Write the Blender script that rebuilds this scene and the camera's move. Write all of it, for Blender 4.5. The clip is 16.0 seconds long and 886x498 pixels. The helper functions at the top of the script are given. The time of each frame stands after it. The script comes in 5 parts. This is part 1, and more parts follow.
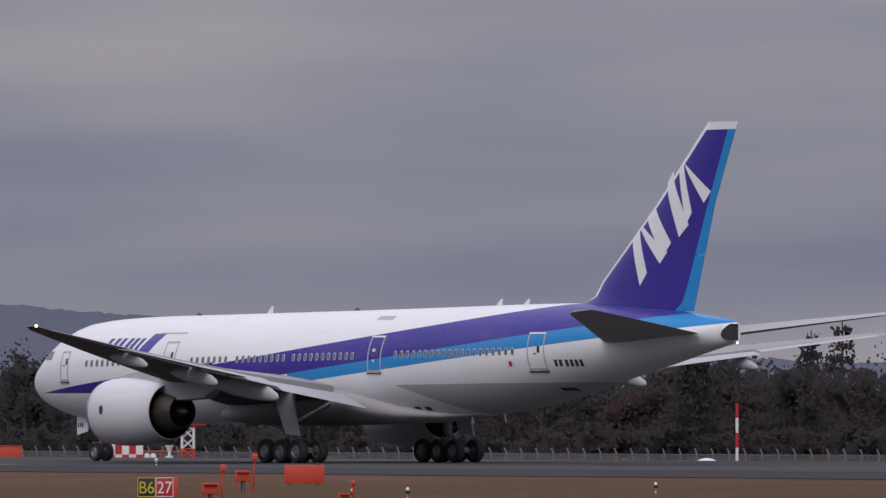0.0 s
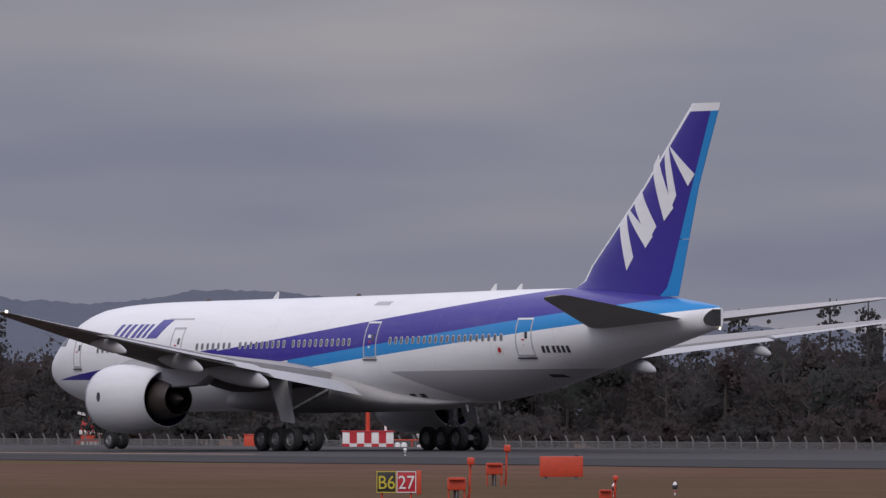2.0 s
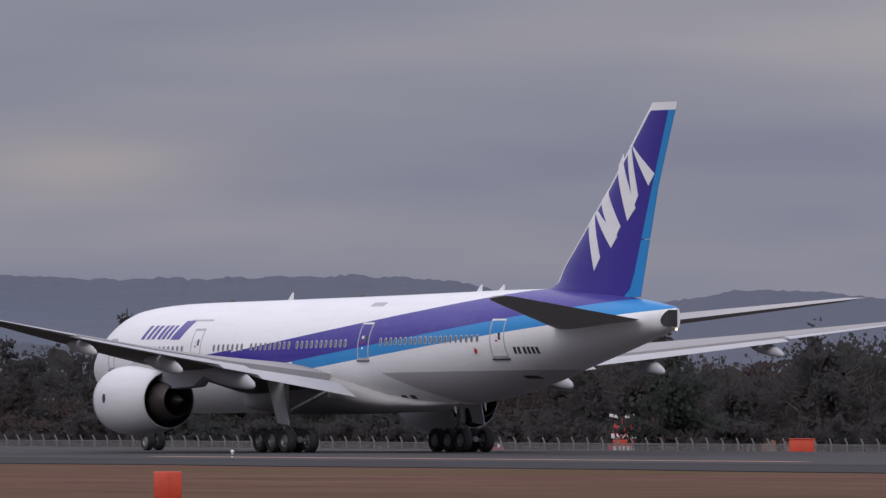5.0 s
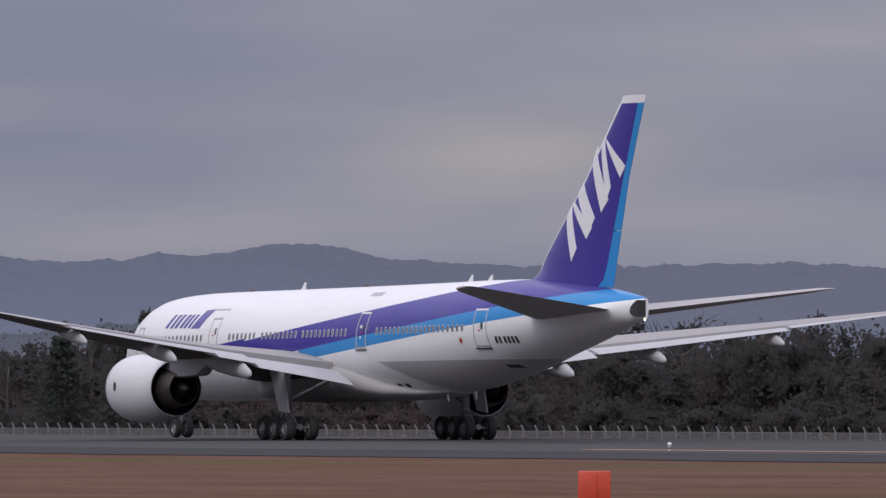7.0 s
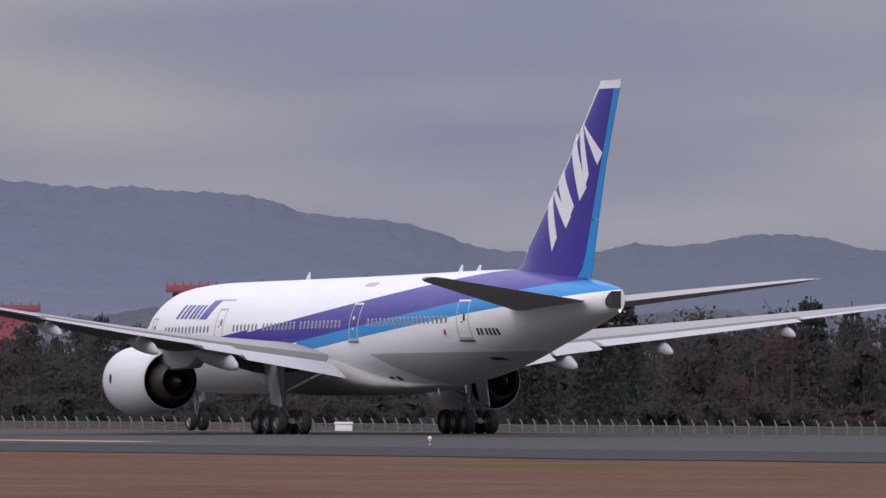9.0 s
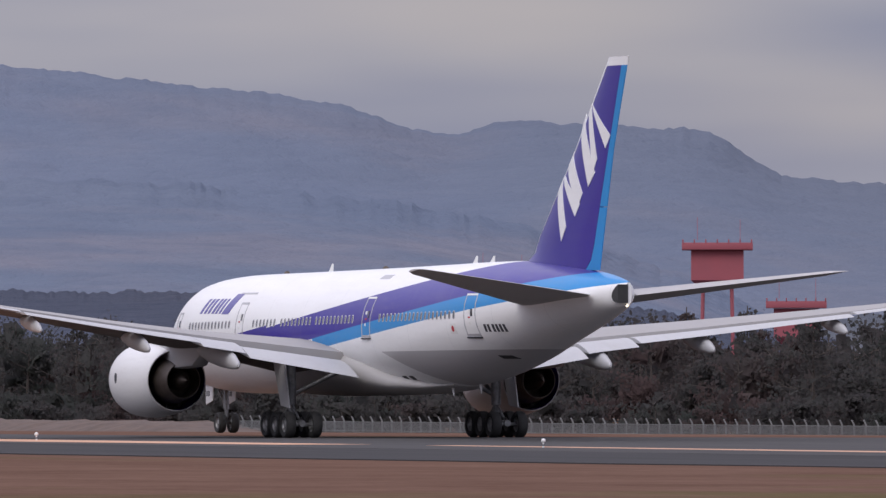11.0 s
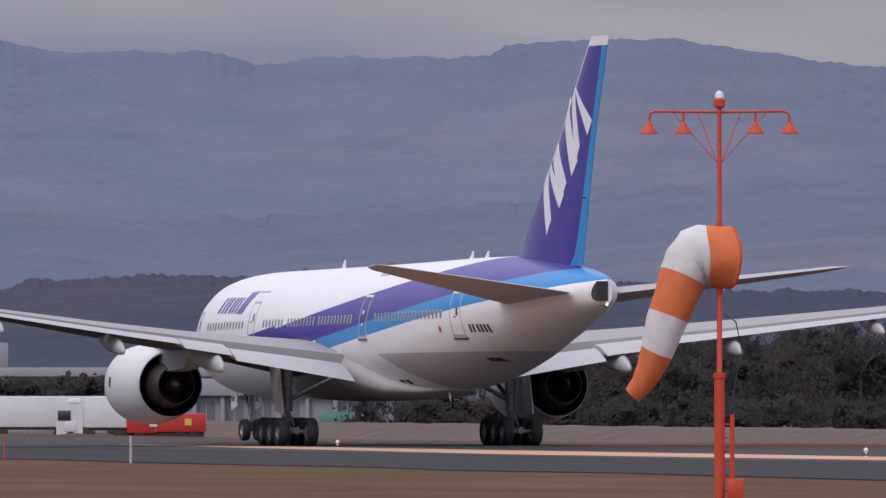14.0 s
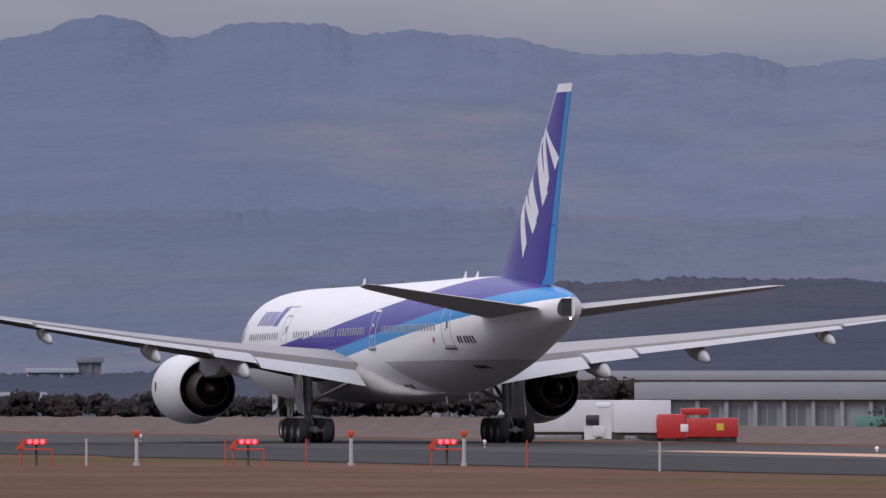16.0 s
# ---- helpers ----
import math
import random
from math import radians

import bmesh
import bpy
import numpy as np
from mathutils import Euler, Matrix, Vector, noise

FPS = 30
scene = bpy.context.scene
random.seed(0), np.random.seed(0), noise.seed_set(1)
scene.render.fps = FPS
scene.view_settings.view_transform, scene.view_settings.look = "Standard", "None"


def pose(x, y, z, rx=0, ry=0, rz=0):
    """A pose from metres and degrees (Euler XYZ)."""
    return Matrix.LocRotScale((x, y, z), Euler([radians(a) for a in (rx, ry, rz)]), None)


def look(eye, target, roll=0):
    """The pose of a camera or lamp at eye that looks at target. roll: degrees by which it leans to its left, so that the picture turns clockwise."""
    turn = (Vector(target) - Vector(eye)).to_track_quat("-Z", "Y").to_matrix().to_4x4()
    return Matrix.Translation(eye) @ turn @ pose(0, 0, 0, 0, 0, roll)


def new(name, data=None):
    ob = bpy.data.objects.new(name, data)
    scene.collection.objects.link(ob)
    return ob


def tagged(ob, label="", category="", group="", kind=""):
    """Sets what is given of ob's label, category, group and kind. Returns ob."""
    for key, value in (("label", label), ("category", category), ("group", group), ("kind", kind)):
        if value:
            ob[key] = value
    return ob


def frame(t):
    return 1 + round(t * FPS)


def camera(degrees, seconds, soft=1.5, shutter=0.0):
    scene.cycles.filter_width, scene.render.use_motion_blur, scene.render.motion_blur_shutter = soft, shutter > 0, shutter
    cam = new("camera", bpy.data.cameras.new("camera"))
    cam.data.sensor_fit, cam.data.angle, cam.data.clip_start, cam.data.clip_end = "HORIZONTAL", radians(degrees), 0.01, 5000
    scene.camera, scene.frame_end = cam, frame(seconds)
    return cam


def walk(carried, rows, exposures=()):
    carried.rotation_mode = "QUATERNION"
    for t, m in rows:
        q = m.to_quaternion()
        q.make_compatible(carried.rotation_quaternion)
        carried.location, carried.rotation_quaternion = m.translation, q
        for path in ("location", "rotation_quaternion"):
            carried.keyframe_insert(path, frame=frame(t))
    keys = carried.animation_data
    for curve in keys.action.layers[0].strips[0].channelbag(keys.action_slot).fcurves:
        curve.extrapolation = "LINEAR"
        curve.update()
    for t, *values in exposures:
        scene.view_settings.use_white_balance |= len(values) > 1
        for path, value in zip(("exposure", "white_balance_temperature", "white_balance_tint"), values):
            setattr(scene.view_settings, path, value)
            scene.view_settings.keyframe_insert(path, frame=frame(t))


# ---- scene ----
cam = camera(5.2810, 16.0, soft=1.4)
walk(cam, [
    (0, pose(-341.09, -579.84, 2.71, 90.9883, 0, -39.8424)),
    (0.5, pose(-337.04, -574.99, 2.71, 90.9790, 0, -39.5260)),
    (1, pose(-332.93, -570.02, 2.71, 90.9607, 0, -39.1798)),
    (1.5, pose(-328.04, -563.96, 2.71, 90.9328, 0, -38.7756)),
    (2, pose(-322.92, -557.52, 2.71, 90.9119, 0, -38.2983)),
    (2.5, pose(-317.61, -550.76, 2.71, 90.9062, 0, -37.7972)),
    (3, pose(-312.63, -544.30, 2.71, 90.9036, 0, -37.3094)),
    (3.5, pose(-307.65, -537.75, 2.71, 90.9077, 0, -36.7911)),
    (4, pose(-302.70, -531.09, 2.71, 90.9120, 0, -36.2540)),
    (4.5, pose(-297.75, -524.30, 2.71, 90.9162, 0, -35.6837)),
    (5, pose(-292.76, -517.30, 2.71, 90.9204, 0, -35.0694)),
    (5.5, pose(-287.68, -509.97, 2.71, 90.9247, 0, -34.4113)),
    (6, pose(-281.97, -501.57, 2.71, 90.8964, 0, -33.6645)),
    (6.5, pose(-276.15, -492.79, 2.71, 90.8623, 0, -33.0005)),
    (7, pose(-271.05, -484.88, 2.71, 90.8506, 0, -32.4632)),
    (7.5, pose(-263.92, -473.61, 2.71, 90.8441, 0, -31.8593)),
    (8, pose(-255.83, -460.42, 2.71, 90.8403, 0, -31.1429)),
    (8.5, pose(-246.57, -444.92, 2.71, 90.8310, 0, -30.4214)),
    (9, pose(-236.99, -428.30, 2.71, 90.8074, 0, -29.6122)),
    (9.5, pose(-228.11, -412.37, 2.71, 90.8072, 0, -28.6048)),
    (10, pose(-219.49, -396.19, 2.71, 90.8070, 0, -27.3882)),
    (10.5, pose(-211.23, -379.82, 2.71, 90.8068, 0, -26.1006)),
    (11, pose(-203.31, -363.28, 2.71, 90.8065, 0, -24.9178)),
    (11.5, pose(-195.72, -346.60, 2.71, 90.8063, 0, -23.9540)),
    (12, pose(-188.83, -330.80, 2.71, 90.8327, 0, -23.1429)),
    (12.5, pose(-182.02, -314.81, 2.71, 90.8511, 0, -22.4115)),
    (13, pose(-175.50, -298.64, 2.71, 90.8711, 0, -21.6217)),
    (13.5, pose(-172.40, -290.60, 2.71, 90.8484, 0, -20.7864)),
    (14, pose(-170.06, -284.06, 2.71, 90.8328, 0, -19.9108)),
    (14.5, pose(-167.41, -276.86, 2.71, 90.8384, 0, -18.9920)),
    (15, pose(-166.02, -272.68, 2.71, 90.8481, 0, -18.1210)),
    (15.5, pose(-165.11, -269.36, 2.71, 90.8548, 0, -17.3967)),
    (16, pose(-164.07, -265.97, 2.71, 90.8556, 0, -16.7411)),
], [(0, -0.26), (3, -0.22), (6, -0.10), (9, 0.10), (11.5, 0.16), (13, 0.08), (16, 0.03)])

# ---------------------------------------------------------------- light
world = bpy.data.worlds.new("world")
scene.world = world
world.use_nodes = True


def sky_nodes():
    nt = world.node_tree
    nt.nodes.clear()
    N, K = nt.nodes.new, nt.links.new
    out, bg = N("ShaderNodeOutputWorld"), N("ShaderNodeBackground")
    sky = N("ShaderNodeTexSky")
    sky.sky_type, sky.sun_disc = "NISHITA", False
    sky.sun_elevation, sky.sun_rotation = radians(41), radians(-124)
    geo = N("ShaderNodeTexCoord")
    sep = N("ShaderNodeSeparateXYZ")
    K(geo.outputs["Generated"], sep.inputs[0])
    # long level cloud bands
    mp = N("ShaderNodeMapping")
    mp.inputs["Scale"].default_value = (7.5, 7.5, 46)
    K(geo.outputs["Generated"], mp.inputs[0])
    n1 = N("ShaderNodeTexNoise")
    n1.inputs["Scale"].default_value, n1.inputs["Detail"].default_value = 1.0, 3.5
    n1.inputs["Roughness"].default_value = 0.5
    K(mp.outputs[0], n1.inputs["Vector"])
    band = N("ShaderNodeValToRGB")
    e = band.color_ramp.elements
    e[0].position, e[0].color = 0.36, (0.184, 0.194, 0.288, 1)
    e[1].position, e[1].color = 0.66, (0.338, 0.316, 0.358, 1)
    m = band.color_ramp.elements.new(0.5)
    m.color = (0.249, 0.249, 0.322, 1)
    K(n1.outputs["Fac"], band.inputs[0])
    # thin warm places in the cloud cover: bearing, height, half width and half height in degrees
    def calc(op, a, b=0.0):
        q = N("ShaderNodeMath")
        q.operation = op
        for k, v in enumerate((a, b)):
            if isinstance(v, (int, float)):
                q.inputs[k].default_value = v
            else:
                K(v, q.inputs[k])
        return q.outputs[0]

    bearing = calc("ARCTAN2", sep.outputs["X"], sep.outputs["Y"])
    thin = 0.0
    for b, h, wb, wh in ((32.9, 1.42, 0.85, 0.22), (27.4, 1.65, 1.1, 0.30), (25.6, 2.2, 1.5, 0.42)):
        u = calc("MULTIPLY", calc("SUBTRACT", bearing, radians(b)), 1 / radians(wb))
        v = calc("MULTIPLY", calc("SUBTRACT", sep.outputs["Z"], radians(h)), 1 / radians(wh))
        g = calc("POWER", 2.718, calc("MULTIPLY", calc("ADD", calc("MULTIPLY", u, u), calc("MULTIPLY", v, v)), -1.0))
        thin = calc("ADD", thin, g)
    warm = N("ShaderNodeMix")
    warm.data_type = "RGBA"
    warm.inputs["B"].default_value = (0.392, 0.350, 0.352, 1)
    K(calc("MULTIPLY", calc("MINIMUM", thin, 1.0), calc("MULTIPLY", n1.outputs["Fac"], 1.3)), warm.inputs["Factor"])
    K(band.outputs[0], warm.inputs["A"])
    # the cloud cover gets brighter towards the zenith
    up = N("ShaderNodeValToRGB")
    e = up.color_ramp.elements
    e[0].position, e[0].color = 0.07, (1, 1, 1, 1)
    e[1].position, e[1].color = 0.44, (4.0, 3.95, 3.7, 1)
    K(sep.outputs["Z"], up.inputs[0])
    mul = N("ShaderNodeMix")
    mul.data_type, mul.blend_type = "RGBA", "MULTIPLY"
    mul.inputs["Factor"].default_value = 1
    K(warm.outputs["Result"], mul.inputs["A"])
    K(up.outputs[0], mul.inputs["B"])
    sc = N("ShaderNodeVectorMath")
    sc.operation = "SCALE"
    sc.inputs["Scale"].default_value = 0.008
    K(sky.outputs[0], sc.inputs[0])
    add = N("ShaderNodeVectorMath")
    K(mul.outputs["Result"], add.inputs[0])
    K(sc.outputs[0], add.inputs[1])
    K(add.outputs[0], bg.inputs["Color"])
    bg.inputs["Strength"].default_value = 1.0
    K(bg.outputs[0], out.inputs["Surface"])


sky_nodes()
sun = new("sun", bpy.data.lights.new("sun", "SUN"))
sun.data.energy, sun.data.angle, sun.data.color = 1.05, radians(30), (1, 0.95, 0.88)
sun.matrix_world = look((-40, -27, 42), (0, 0, 0))


# ---------------------------------------------------------------- materials
class Net:
    """A small builder of node materials."""

    def __init__(self, name, rough=0.5, metal=0.0, base=(0.8, 0.8, 0.8), coat=0.0):
        self.mat = bpy.data.materials.new(name)
        self.mat.use_nodes = True
        self.t = self.mat.node_tree
        self.b = self.t.nodes["Principled BSDF"]
        self.b.inputs["Base Color"].default_value = (*base, 1)
        self.b.inputs["Roughness"].default_value, self.b.inputs["Metallic"].default_value = rough, metal
        self.b.inputs["Coat Weight"].default_value = coat
        self.co = self.n("ShaderNodeTexCoord").outputs["Object"]

    def n(self, kind):
        return self.t.nodes.new(kind)

    def link(self, a, b):
        self.t.links.new(a, b)

    def xyz(self):
        s = self.n("ShaderNodeSeparateXYZ")
        self.link(self.co, s.inputs[0])
        return s.outputs

    def math(self, op, a, b=0.0, clamp=False):
        m = self.n("ShaderNodeMath")
        m.operation, m.use_clamp = op, clamp
        for i, v in enumerate((a, b)):
            if isinstance(v, (int, float)):
                m.inputs[i].default_value = v
            else:
                self.link(v, m.inputs[i])
        return m.outputs[0]

    def mix(self, fac, a, b, blend="MIX"):
        m = self.n("ShaderNodeMix")
        m.data_type, m.blend_type = "RGBA", blend
        for k, v in (("Factor", fac), ("A", a), ("B", b)):
            if isinstance(v, (int, float)):
                m.inputs[k].default_value = v
            elif isinstance(v, tuple):
                m.inputs[k].default_value = (*v, 1)
            else:
                self.link(v, m.inputs[k])
        return m.outputs["Result"]

    def noise(self, scale, detail=4, stretch=(1, 1, 1), rough=0.55):
        mp, t = self.n("ShaderNodeMapping"), self.n("ShaderNodeTexNoise")
        mp.inputs["Scale"].default_value = stretch
        self.link(self.co, mp.inputs[0])
        self.link(mp.outputs[0], t.inputs["Vector"])
        t.inputs["Scale"].default_value, t.inputs["Detail"].default_value, t.inputs["Roughness"].default_value = scale, detail, rough
        return t.outputs["Fac"]

    def ramp(self, fac, lo, hi):
        r = self.n("ShaderNodeMapRange")
        r.inputs["From Min"].default_value, r.inputs["From Max"].default_value = lo, hi
        self.link(fac, r.inputs["Value"])
        return r.outputs[0]

    def bump(self, height, strength=0.3, dist=0.02):
        b = self.n("ShaderNodeBump")
        b.inputs["Strength"].default_value, b.inputs["Distance"].default_value = strength, dist
        self.link(height, b.inputs["Height"])
        self.link(b.outputs[0], self.b.inputs["Normal"])

    def colour(self, c):
        self.link(c, self.b.inputs["Base Color"])
        return self.mat


def worn(name, c1, c2, rough=0.55, scale=3.0, metal=0.0, bump=0.0, fine=40.0, coat=0.0):
    """A surface of two close tones at two scales."""
    m = Net(name, rough, metal, coat=coat)
    a, b = m.noise(scale, 5), m.noise(fine, 3)
    f = m.math("ADD", m.math("MULTIPLY", m.ramp(a, 0.3, 0.7), 0.65), m.math("MULTIPLY", b, 0.35), True)
    if bump:
        m.bump(b, bump, 0.02)
    return m.colour(m.mix(f, c1, c2))


NAVY, BLUE, WHITE, GREY = (0.033, 0.020, 0.255), (0.013, 0.235, 0.56), (0.80, 0.80, 0.80), (0.45, 0.44, 0.45)


def dirt(m, c, amount=0.16):
    streak = m.ramp(m.noise(0.9, 6, (0.25, 1, 2.2)), 0.45, 0.75)
    spots = m.ramp(m.noise(6, 4, (0.3, 1, 1)), 0.5, 0.8)
    f = m.math("MULTIPLY", m.math("ADD", m.math("MULTIPLY", streak, 0.6), m.math("MULTIPLY", spots, 0.4), True), amount)
    return m.mix(f, c, (0.30, 0.28, 0.26))


def livery():
    """Airline paint of the fuselage: bands that rise from the wing to the fin, a nose wedge, and a grey belly."""
    m = Net("fuselage_paint", 0.34, coat=0.08)
    m.b.inputs["Specular IOR Level"].default_value = 0.3
    X, Y, Z = m.xyz()
    S = m.math("SUBTRACT", 31.77, X)

    def above(s0, z0, slope):
        return m.math("GREATER_THAN", Z, m.math("ADD", m.math("MULTIPLY", m.math("SUBTRACT", S, s0), slope), z0))

    def inv(a):
        return m.math("SUBTRACT", 1, a)

    aft = m.math("GREATER_THAN", S, 17.4)
    c = WHITE
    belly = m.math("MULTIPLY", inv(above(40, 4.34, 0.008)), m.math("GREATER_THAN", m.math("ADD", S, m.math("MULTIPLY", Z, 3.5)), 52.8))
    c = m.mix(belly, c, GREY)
    dark = m.math("MULTIPLY", m.math("MULTIPLY", above(41.7, 6.30, 0.097), inv(above(41.0, 7.66, 0.107))), aft)
    light = m.math("MULTIPLY", m.math("MULTIPLY", above(41.7, 5.62, 0.089), inv(above(41.7, 6.30, 0.097))), m.math("GREATER_THAN", S, 28))
    c = m.mix(dark, c, NAVY)
    c = m.mix(light, c, BLUE)
    wedge = m.math("MULTIPLY", m.math("MULTIPLY", above(3, 3.92, 0.0), inv(above(3, 3.95, 0.095))), m.math("LESS_THAN", S, 21))
    c = m.mix(wedge, c, NAVY)
    # frame joints
    ring = m.math("LESS_THAN", m.math("FRACT", m.math("MULTIPLY", S, 0.19)), 0.006)
    c = m.mix(m.math("MULTIPLY", ring, 0.22), c, (0.25, 0.25, 0.27))
    m.bump(m.noise(0.8, 3), 0.05, 0.05)
    return m.colour(dirt(m, c))


def plain_paint(name, base, rough=0.3, amount=0.15, coat=0.3, spec=0.5):
    m = Net(name, rough, coat=coat)
    m.b.inputs["Specular IOR Level"].default_value = spec
    return m.colour(dirt(m, m.mix(0.0, base, base), amount))


M_LIV = livery()
M_WHITE = plain_paint("white_paint", WHITE)
M_COWL = plain_paint("engine_cowl_paint", (0.66, 0.66, 0.665), 0.38, 0.25, 0.05, 0.3)
M_NAVY = plain_paint("navy_paint", NAVY, 0.3, 0.05)
M_BLUE = plain_paint("light_blue_paint", BLUE, 0.3, 0.05)
M_GREY = plain_paint("wing_grey_paint", (0.36, 0.35, 0.35), 0.75, 0.35, 0.0, 0.04)
# wing paint for the lower side, shade mixed into its colour
M_WINGSHADE = plain_paint("shaded_wing_underside", (0.165, 0.145, 0.135), 0.7, 0.5, 0.0, 0.05)
M_STAB = plain_paint("tailplane_paint", (0.46, 0.445, 0.44), 0.7, 0.35, 0.0, 0.05)
M_LGREY = plain_paint("pale_grey_paint", (0.44, 0.44, 0.45), 0.5, 0.35, 0.0, 0.25)
# fairing grey holds grime and, painted in, the shade under the wing
M_BELLY = plain_paint("shaded_fairing_paint", (0.40, 0.39, 0.39), 0.55, 0.4, 0.0, 0.15)
M_ALU = worn("bare_aluminium", (0.62, 0.62, 0.64), (0.42, 0.42, 0.44), 0.32, 4, 0.9)
M_HOT = worn("burnt_metal", (0.15, 0.12, 0.10), (0.07, 0.058, 0.05), 0.5, 3, 0.6)
M_DARK = worn("dark_gap", (0.02, 0.02, 0.022), (0.035, 0.034, 0.034), 0.7, 3)
M_GLASS = Net("window_pane", 0.08, 0, (0.03, 0.032, 0.04), 0.5).mat
M_PANE = Net("cabin_pane", 0.15, 0, (0.13, 0.13, 0.145), 0.5).mat
M_FRAME = worn("window_surround", (0.46, 0.45, 0.47), (0.36, 0.36, 0.38), 0.4, 8)
M_TYRE = worn("tyre_rubber", (0.018, 0.018, 0.019), (0.035, 0.034, 0.033), 0.8, 6)
M_RIM = worn("wheel_rim", (0.38, 0.38, 0.39), (0.16, 0.155, 0.15), 0.45, 8, 0.5)
M_GEAR = worn("gear_steel", (0.30, 0.30, 0.31), (0.12, 0.12, 0.12), 0.45, 5, 0.4)
M_INK = worn("black_marking", (0.03, 0.03, 0.04), (0.05, 0.05, 0.06), 0.5, 8)
M_RED = worn("orange_red_paint", (0.60, 0.062, 0.022), (0.45, 0.050, 0.022), 0.55, 4, fine=25)
M_SIGRED = worn("sign_red", (0.50, 0.02, 0.035), (0.40, 0.02, 0.03), 0.5, 4)
M_BLACK = worn("sign_black", (0.018, 0.018, 0.02), (0.03, 0.03, 0.03), 0.5, 4)
M_YELLOW = worn("sign_yellow", (0.62, 0.50, 0.04), (0.52, 0.42, 0.04), 0.5, 4)
M_SIGWHITE = worn("sign_white", (0.78, 0.78, 0.76), (0.66, 0.66, 0.65), 0.5, 4)
M_CONC = worn("pale_concrete", (0.46, 0.46, 0.44), (0.34, 0.34, 0.33), 0.8, 1.5)


def glow(name, c, strength):
    m = Net(name, 0.4, 0, c)
    m.b.inputs["Emission Color"].default_value = (*c, 1)
    m.b.inputs["Emission Strength"].default_value = strength
    return m.mat


M_LAMP = glow("lit_lamp", (1, 0.85, 0.62), 4)
M_REDLAMP = glow("lit_red_lamp", (1, 0.03, 0.05), 7)


# ---------------------------------------------------------------- mesh helpers
def mesh_of(bm, name, material, smooth=True):
    me = bpy.data.meshes.new(name)
    bm.normal_update()
    bm.to_mesh(me)
    bm.free()
    for mt in material if isinstance(material, (list, tuple)) else [material]:
        me.materials.append(mt)
    if smooth:
        for p in me.polygons:
            p.use_smooth = True
        me.set_sharp_from_angle(angle=radians(38))
    return me


def part(name, bm, material, parent=None, label="", smooth=True):
    ob = new(name, mesh_of(bm, name, material, smooth))
    ob.parent = parent
    return tagged(ob, label)


def thing(name, label, category, group="", kind=""):
    return tagged(new(name), label, category, group, kind)


def box(bm, lo, hi, m=None, bevel=0.0):
    lo, hi = Vector(lo), Vector(hi)
    r = bmesh.ops.create_cube(bm, size=1.0)
    mt = Matrix.Translation((lo + hi) / 2) @ Matrix.Diagonal((*(hi - lo), 1))
    bmesh.ops.transform(bm, matrix=(m @ mt) if m else mt, verts=r["verts"])
    if bevel:
        es = list({e for v in r["verts"] for e in v.link_edges})
        bmesh.ops.bevel(bm, geom=es, offset=bevel, segments=2, affect="EDGES", profile=0.5)
    return bm


def loft(bm, rings, cap=True, closed=True):
    """Skin over rings of equal length."""
    vs = [[bm.verts.new(p) for p in r] for r in rings]
    n = len(vs[0])
    for a, b in zip(vs, vs[1:]):
        for i in range(n if closed else n - 1):
            j = (i + 1) % n
            bm.faces.new((a[i], a[j], b[j], b[i]))
    if cap:
        bm.faces.new(vs[0][::-1])
        bm.faces.new(vs[-1])
    bmesh.ops.recalc_face_normals(bm, faces=bm.faces)
    return bm


def tube(bm, pts, r, n=10, cap=True):
    """A round bar along pts; r is a radius or a list of radii."""
    pts = [Vector(p) for p in pts]
    rs = r if isinstance(r, (list, tuple)) else [r] * len(pts)
    rings = []
    for i, p in enumerate(pts):
        d = (pts[min(i + 1, len(pts) - 1)] - pts[max(i - 1, 0)]).normalized()
        q = d.to_track_quat("Z", "Y")
        rings.append([p + q @ Vector((math.cos(k * math.tau / n), math.sin(k * math.tau / n), 0)) * rs[i] for k in range(n)])
    return loft(bm, rings, cap)


def lathe(bm, prof, n=40, axis="x", centre=(0, 0, 0), cap=False):
    """A turned form: prof holds (along, radius)."""
    c = Vector(centre)
    rings = []
    for a, r in prof:
        ring = []
        for k in range(n):
            u, v = math.cos(k * math.tau / n) * r, math.sin(k * math.tau / n) * r
            ring.append(c + {"x": Vector((a, u, v)), "y": Vector((u, a, v)), "z": Vector((u, v, a))}[axis])
        rings.append(ring)
    return loft(bm, rings, cap)


def slab(bm, outline, thick, m):
    """A flat plate: outline in 2D, given thickness, set by m."""
    a = [m @ Vector((u, v, -thick / 2)) for u, v in outline]
    b = [m @ Vector((u, v, thick / 2)) for u, v in outline]
    return loft(bm, [a, b])


def smooth_curve(xs, ys, x):
    """Monotone cubic through the given stations."""
    xs, ys = np.array(xs, float), np.array(ys, float)
    h, d = np.diff(xs), np.diff(ys) / np.diff(xs)
    s = np.zeros(len(xs))
    s[0], s[-1] = d[0], d[-1]
    for i in range(1, len(xs) - 1):
        if d[i - 1] * d[i] > 0:
            w1, w2 = 2 * h[i] + h[i - 1], h[i] + 2 * h[i - 1]
            s[i] = (w1 + w2) / (w1 / d[i - 1] + w2 / d[i])
    i = int(np.clip(np.searchsorted(xs, x) - 1, 0, len(xs) - 2))
    t = (x - xs[i]) / h[i]
    return float((2 * t**3 - 3 * t**2 + 1) * ys[i] + (t**3 - 2 * t**2 + t) * h[i] * s[i] + (-2 * t**3 + 3 * t**2) * ys[i + 1] + (t**3 - t**2) * h[i] * s[i + 1])


